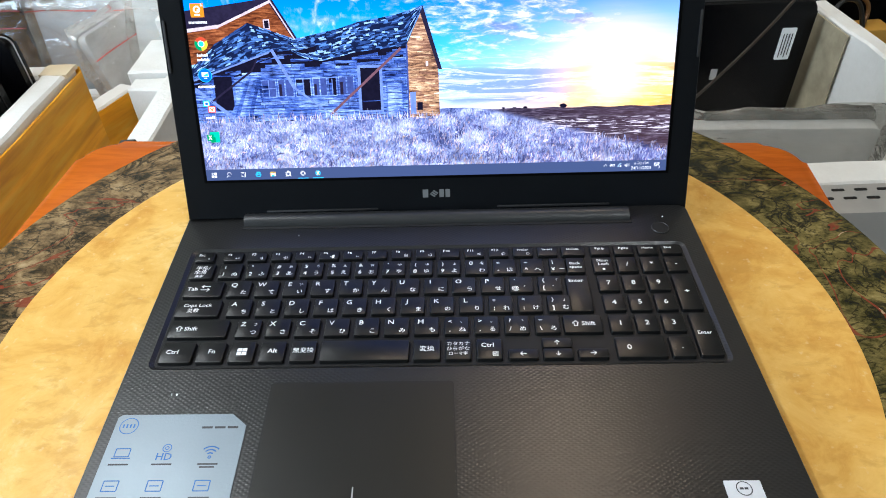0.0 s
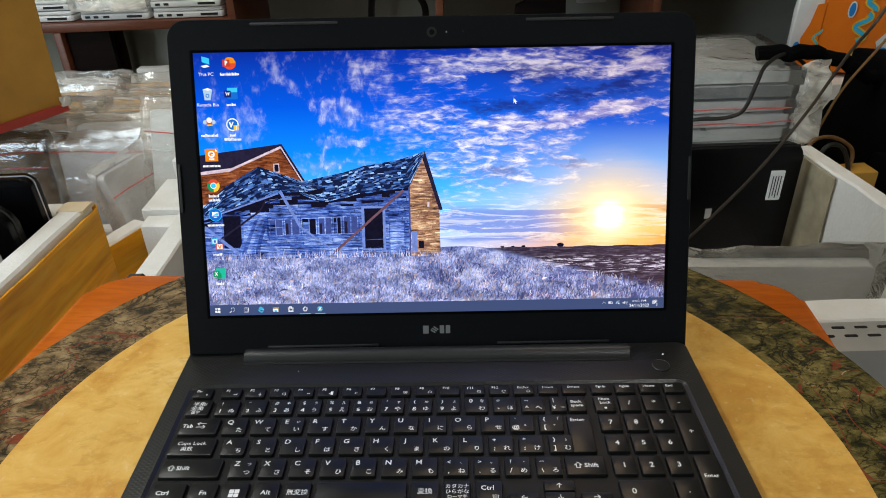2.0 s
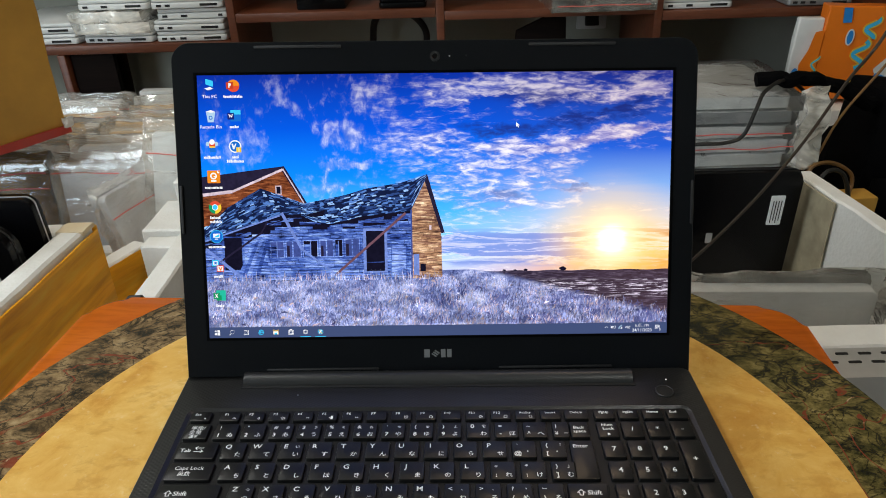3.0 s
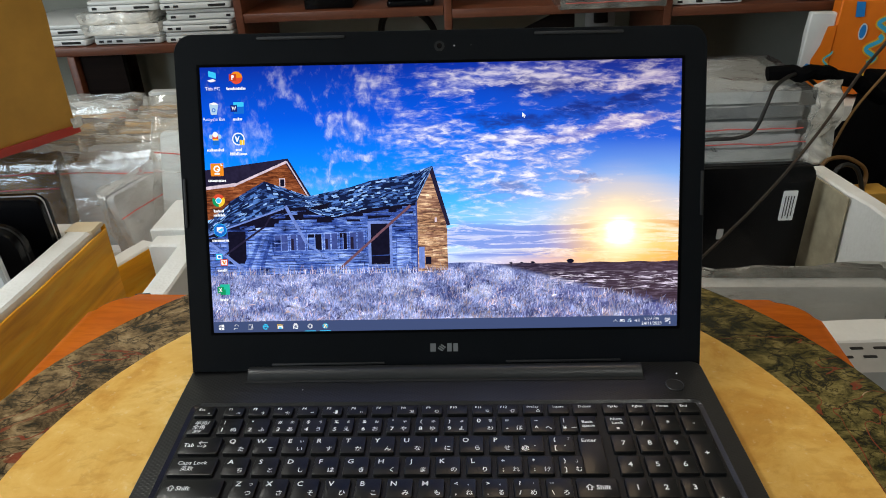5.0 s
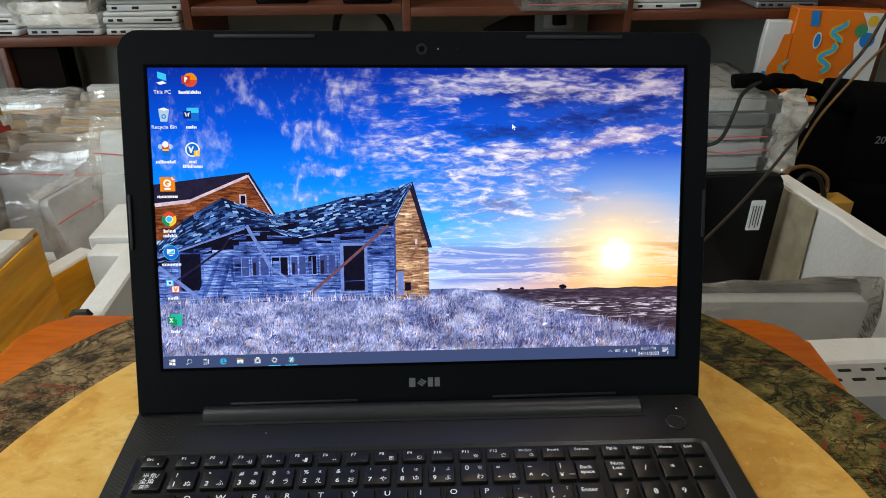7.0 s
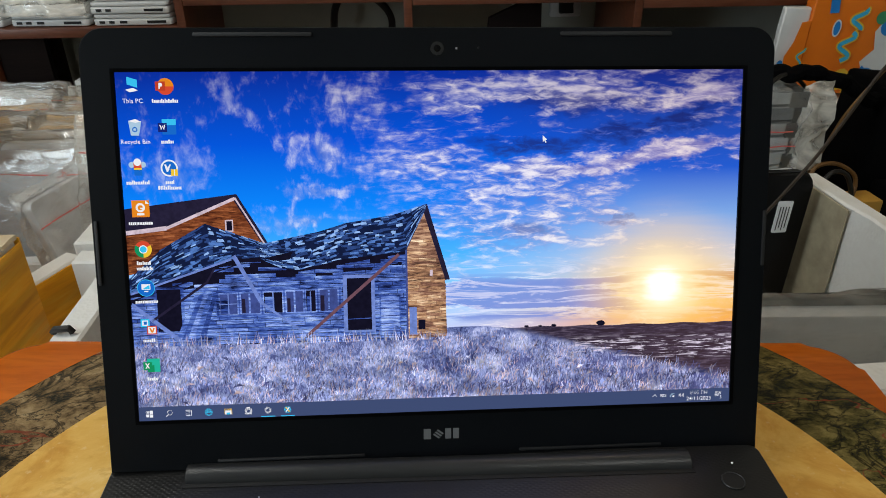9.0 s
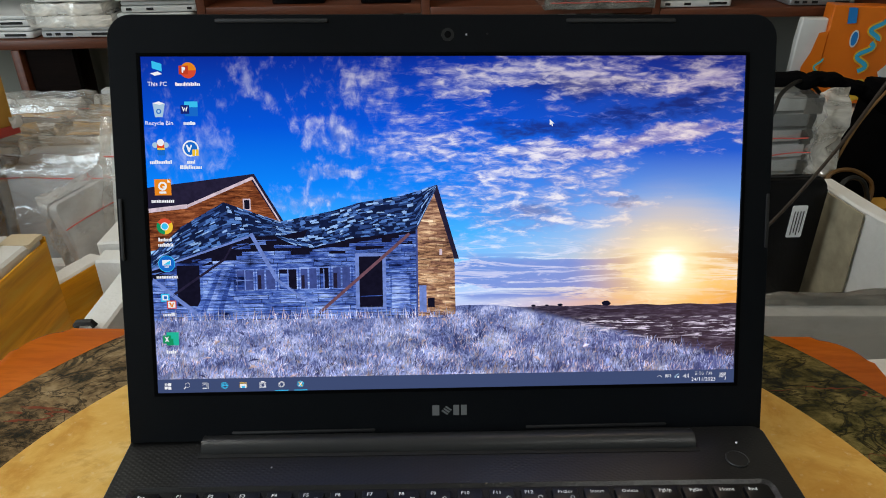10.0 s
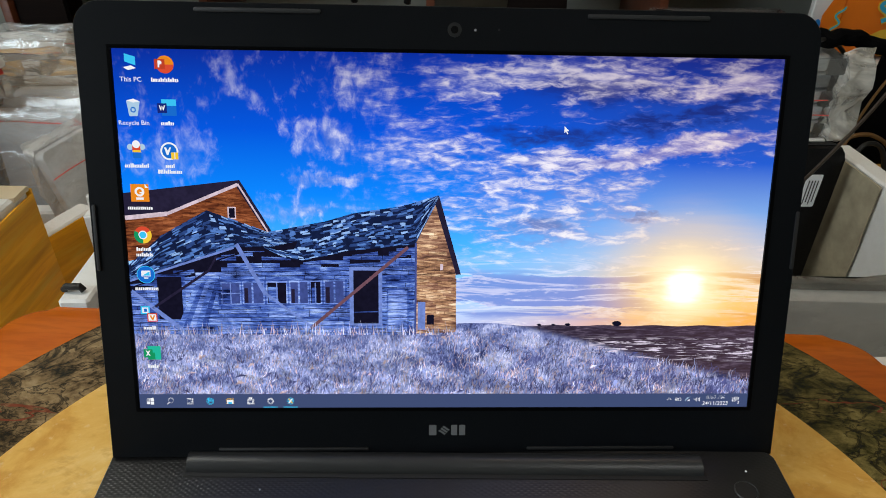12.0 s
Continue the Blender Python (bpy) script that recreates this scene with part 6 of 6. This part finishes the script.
lying(pose(-0.850, SY + 0.13, 0.8007, 0, 0, -3), 0.160, 0.25, 0.027, M["white_case"], "white laptop in a milky bag, stacked on a shelf", 33.0, M["bag_thick"], False)
shelf_laptop(-0.925, -0.745, 0.8287, 0.0262, M["white_case"], "white laptop with side ports on a bagged pair")
shelf_laptop(0.872, 1.03, 0.7885, 0.0262, M["grey_case"], "dark grey laptop with a silver edge on a shelf", turn=-4)
shelf_laptop(0.892, 1.06, 0.8155, 0.0262, M["silver_case"], "silver laptop lying on a grey one", turn=3)
kb = thing("black_case_box", pose(-0.372, SY + 0.03, 0.8125), "plain black box on a shelf", "box")
part("shell", box(0, 0.125, 0, 0.2, 0, 0.12, 0.004), M["black_case"], kb)
lying(pose(0.385, SY + 0.06, 0.8045, 0, 0, 2), 0.225, 0.25, 0.030, M["black_case"], "black laptop in a shiny clear bag overhanging a shelf", 51.0)
shelf_laptop(-0.16, -0.04, 0.8125, 0.024, M["black_case"], "flat black device lying on a shelf", False)
sp = thing("dark_folder", pose(0.255, SY + 0.10, 0.0), "dark folded panel standing under a shelf", "panel")
bm = bmesh.new()
prism(bm, [(-0.14, 0.0), (0.10, 0.0), (0.07, 0.780), (0.04, 0.780), (-0.06, 0.735)], 0, 0.02, 0.002)
bmesh.ops.rotate(bm, verts=bm.verts, cent=(0, 0, 0), matrix=Matrix.Rotation(radians(90), 3, "X"))
part("sheet", bm, M["wood_dark"], sp)
so = thing("wall_socket", pose(0.45, Y1 - 0.001, 0.73), "pale wall socket with a dark plug", "socket")
part("plate", box(-0.045, 0.045, -0.012, 0, -0.05, 0.05, 0.004), M["white_case"], so)
part("plug", crumple(box(-0.022, 0.018, -0.05, -0.0125, -0.035, 0.030, 0.006), 2, 0.006, 0.03, 1.0), M["gap"], so, "dark plug")
cable("black cable loop hanging under a shelf", [(-0.215, 1.70, 0.60), (-0.20, 1.66, 0.735), (-0.15, 1.64, 0.775), (-0.09, 1.64, 0.760), (-0.05, 1.66, 0.70), (-0.07, 1.68, 0.60)], 0.010, M["cable_black"])
wp = thing("paper_box", pose(-0.762, 1.385, 0), "pale blue-white box standing before the shelf", "box")
part("shell", box(-0.035, 0.06, -0.02, 0.012, 0, 0.632, 0.002), M["white_case"], wp)

# ---- printed drinks carton ----
ct = thing("drinks_carton", pose(0.930, 1.330, 0.575, 0, 2, -6), "orange printed carton with blue and yellow shapes", "carton")
CW, CH, CD = 0.214, 0.228, 0.05
part("carton_body", crumple(box(0, CW, 0, CD, 0, CH, 0.002, 1), 3, 0.002, 0.09, 1.0), M["carton"], ct)
flap = part("side_panel", crumple(box(-0.062, -0.0005, 0.010, 0.032, 0.0, CH - 0.032, 0.003, 1), 3, 0.003, 0.05, 2.0), M["carton_white"], ct, "pale side panel with an orange wave")


def printed(name, pts, mat, layer, label):
    bm = bmesh.new()
    flat(bm, [(x, z) for x, z in pts], 0)
    bmesh.ops.rotate(bm, verts=bm.verts, cent=(0, 0, 0), matrix=Matrix.Rotation(radians(90), 3, "X"))
    bmesh.ops.translate(bm, verts=bm.verts, vec=(0, -0.0035 - 0.0004 * layer, 0))
    part(name, bm, M[mat], ct, label)


def blob(cx, cz, rx, rz, n=20, wob=0.0, seed=0.0):
    return [(cx + rx * math.cos(2 * math.pi * i / n) * (1 + wob * math.sin(3.0 * i + seed)), cz + rz * math.sin(2 * math.pi * i / n) * (1 + wob * math.cos(2.3 * i + seed))) for i in range(n)]


printed("white_wave", [(0.15, 0.224), (0.213, 0.224), (0.213, 0.06), (0.15, 0.045), (0.135, 0.08), (0.16, 0.11), (0.15, 0.15), (0.172, 0.19)], "carton_white", 0, "white wave on the print")
printed("yellow_foot", [(0.11, 0.003), (0.212, 0.003), (0.212, 0.06), (0.16, 0.05), (0.12, 0.03)], "carton_yellow", 1, "yellow corner of the print")
printed("tan_shape", blob(0.105, 0.035, 0.034, 0.026, 20, 0.15), "carton_yellow", 2, "tan round shape")
printed("tan_shape", blob(0.100, 0.032, 0.012, 0.010, 14, 0.2), "wood_dark", 3, "dark spot")
printed("blue_shape", blob(0.150, 0.045, 0.018, 0.024, 16, 0.2, 1.0), "carton_blue", 3, "blue shape")
printed("green_badge", blob(0.158, 0.182, 0.015, 0.015), "carton_green", 2, "green badge")
printed("blue_badge", blob(0.178, 0.160, 0.018, 0.018), "carton_blue", 2, "blue badge")
printed("orange_badge", blob(0.180, 0.205, 0.013, 0.013), "carton_yellow", 2, "yellow badge")
printed("oval_badge", blob(0.060, 0.155, 0.010, 0.020), "carton_white", 2, "white oval badge")
printed("oval_badge", blob(0.060, 0.155, 0.007, 0.016), "carton_blue", 3, "dark blue oval")
printed("blue_flash", [(0.03, 0.224), (0.05, 0.224), (0.055, 0.19), (0.035, 0.188)], "carton_blue", 2, "blue corner flash")
printed("orange_wave", [(-0.002, 0.012), (-0.002, 0.170), (-0.022, 0.165), (-0.030, 0.120), (-0.044, 0.085), (-0.040, 0.045), (-0.050, 0.012)], "carton", 0, "orange wave on the side panel")
printed("blue_badge", blob(-0.050, 0.062, 0.008, 0.014), "carton_blue", 1, "blue oval badge")


def squiggle(cx, cz, w, h, turns, r, mat, layer, label, phase):
    """A flat wavy ribbon running up the print."""
    mid = [(cx + w * math.sin(turns * math.pi * i / 24 + phase) + 0.10 * h * (i / 24), cz + h * (i / 24 - 0.5)) for i in range(25)]
    left, right = [], []
    for (xa, za), (xb, zb) in zip(mid, mid[1:]):
        n = Vector((-(zb - za), xb - xa)).normalized() * r
        left.append((xa + n.x, za + n.y)), right.append((xa - n.x, za - n.y))
    bm = bmesh.new()
    for k in range(0, len(left) - 1):
        flat(bm, [left[k], left[k + 1], right[k + 1], right[k]], 0)
    bmesh.ops.rotate(bm, verts=bm.verts, cent=(0, 0, 0), matrix=Matrix.Rotation(radians(90), 3, "X"))
    bmesh.ops.translate(bm, verts=bm.verts, vec=(0, -0.0035 - 0.0004 * layer, 0))
    part("squiggle", bm, M[mat], ct, label)


for i, (cx, cz, w, h, tn) in enumerate(((0.088, 0.115, 0.014, 0.070, 3.0), (0.102, 0.178, 0.012, 0.050, 2.4), (-0.012, 0.075, 0.007, 0.070, 4.0))):
    squiggle(cx, cz, w, h, tn, 0.0085 if i < 2 else 0.004, "carton_yellow", 2, "yellow edge of a painted squiggle", i * 1.3)
    squiggle(cx, cz, w, h, tn, 0.0048 if i < 2 else 0.002, "carton_cyan", 3, "cyan painted squiggle", i * 1.3)
stand = thing("foam_block", pose(0.90, 1.27, 0), "foam block under a drinks carton", "foam block")
part("block", box(-0.03, 0.27, 0.0, 0.125, 0, 0.56, 0.004), M["foam"], stand)
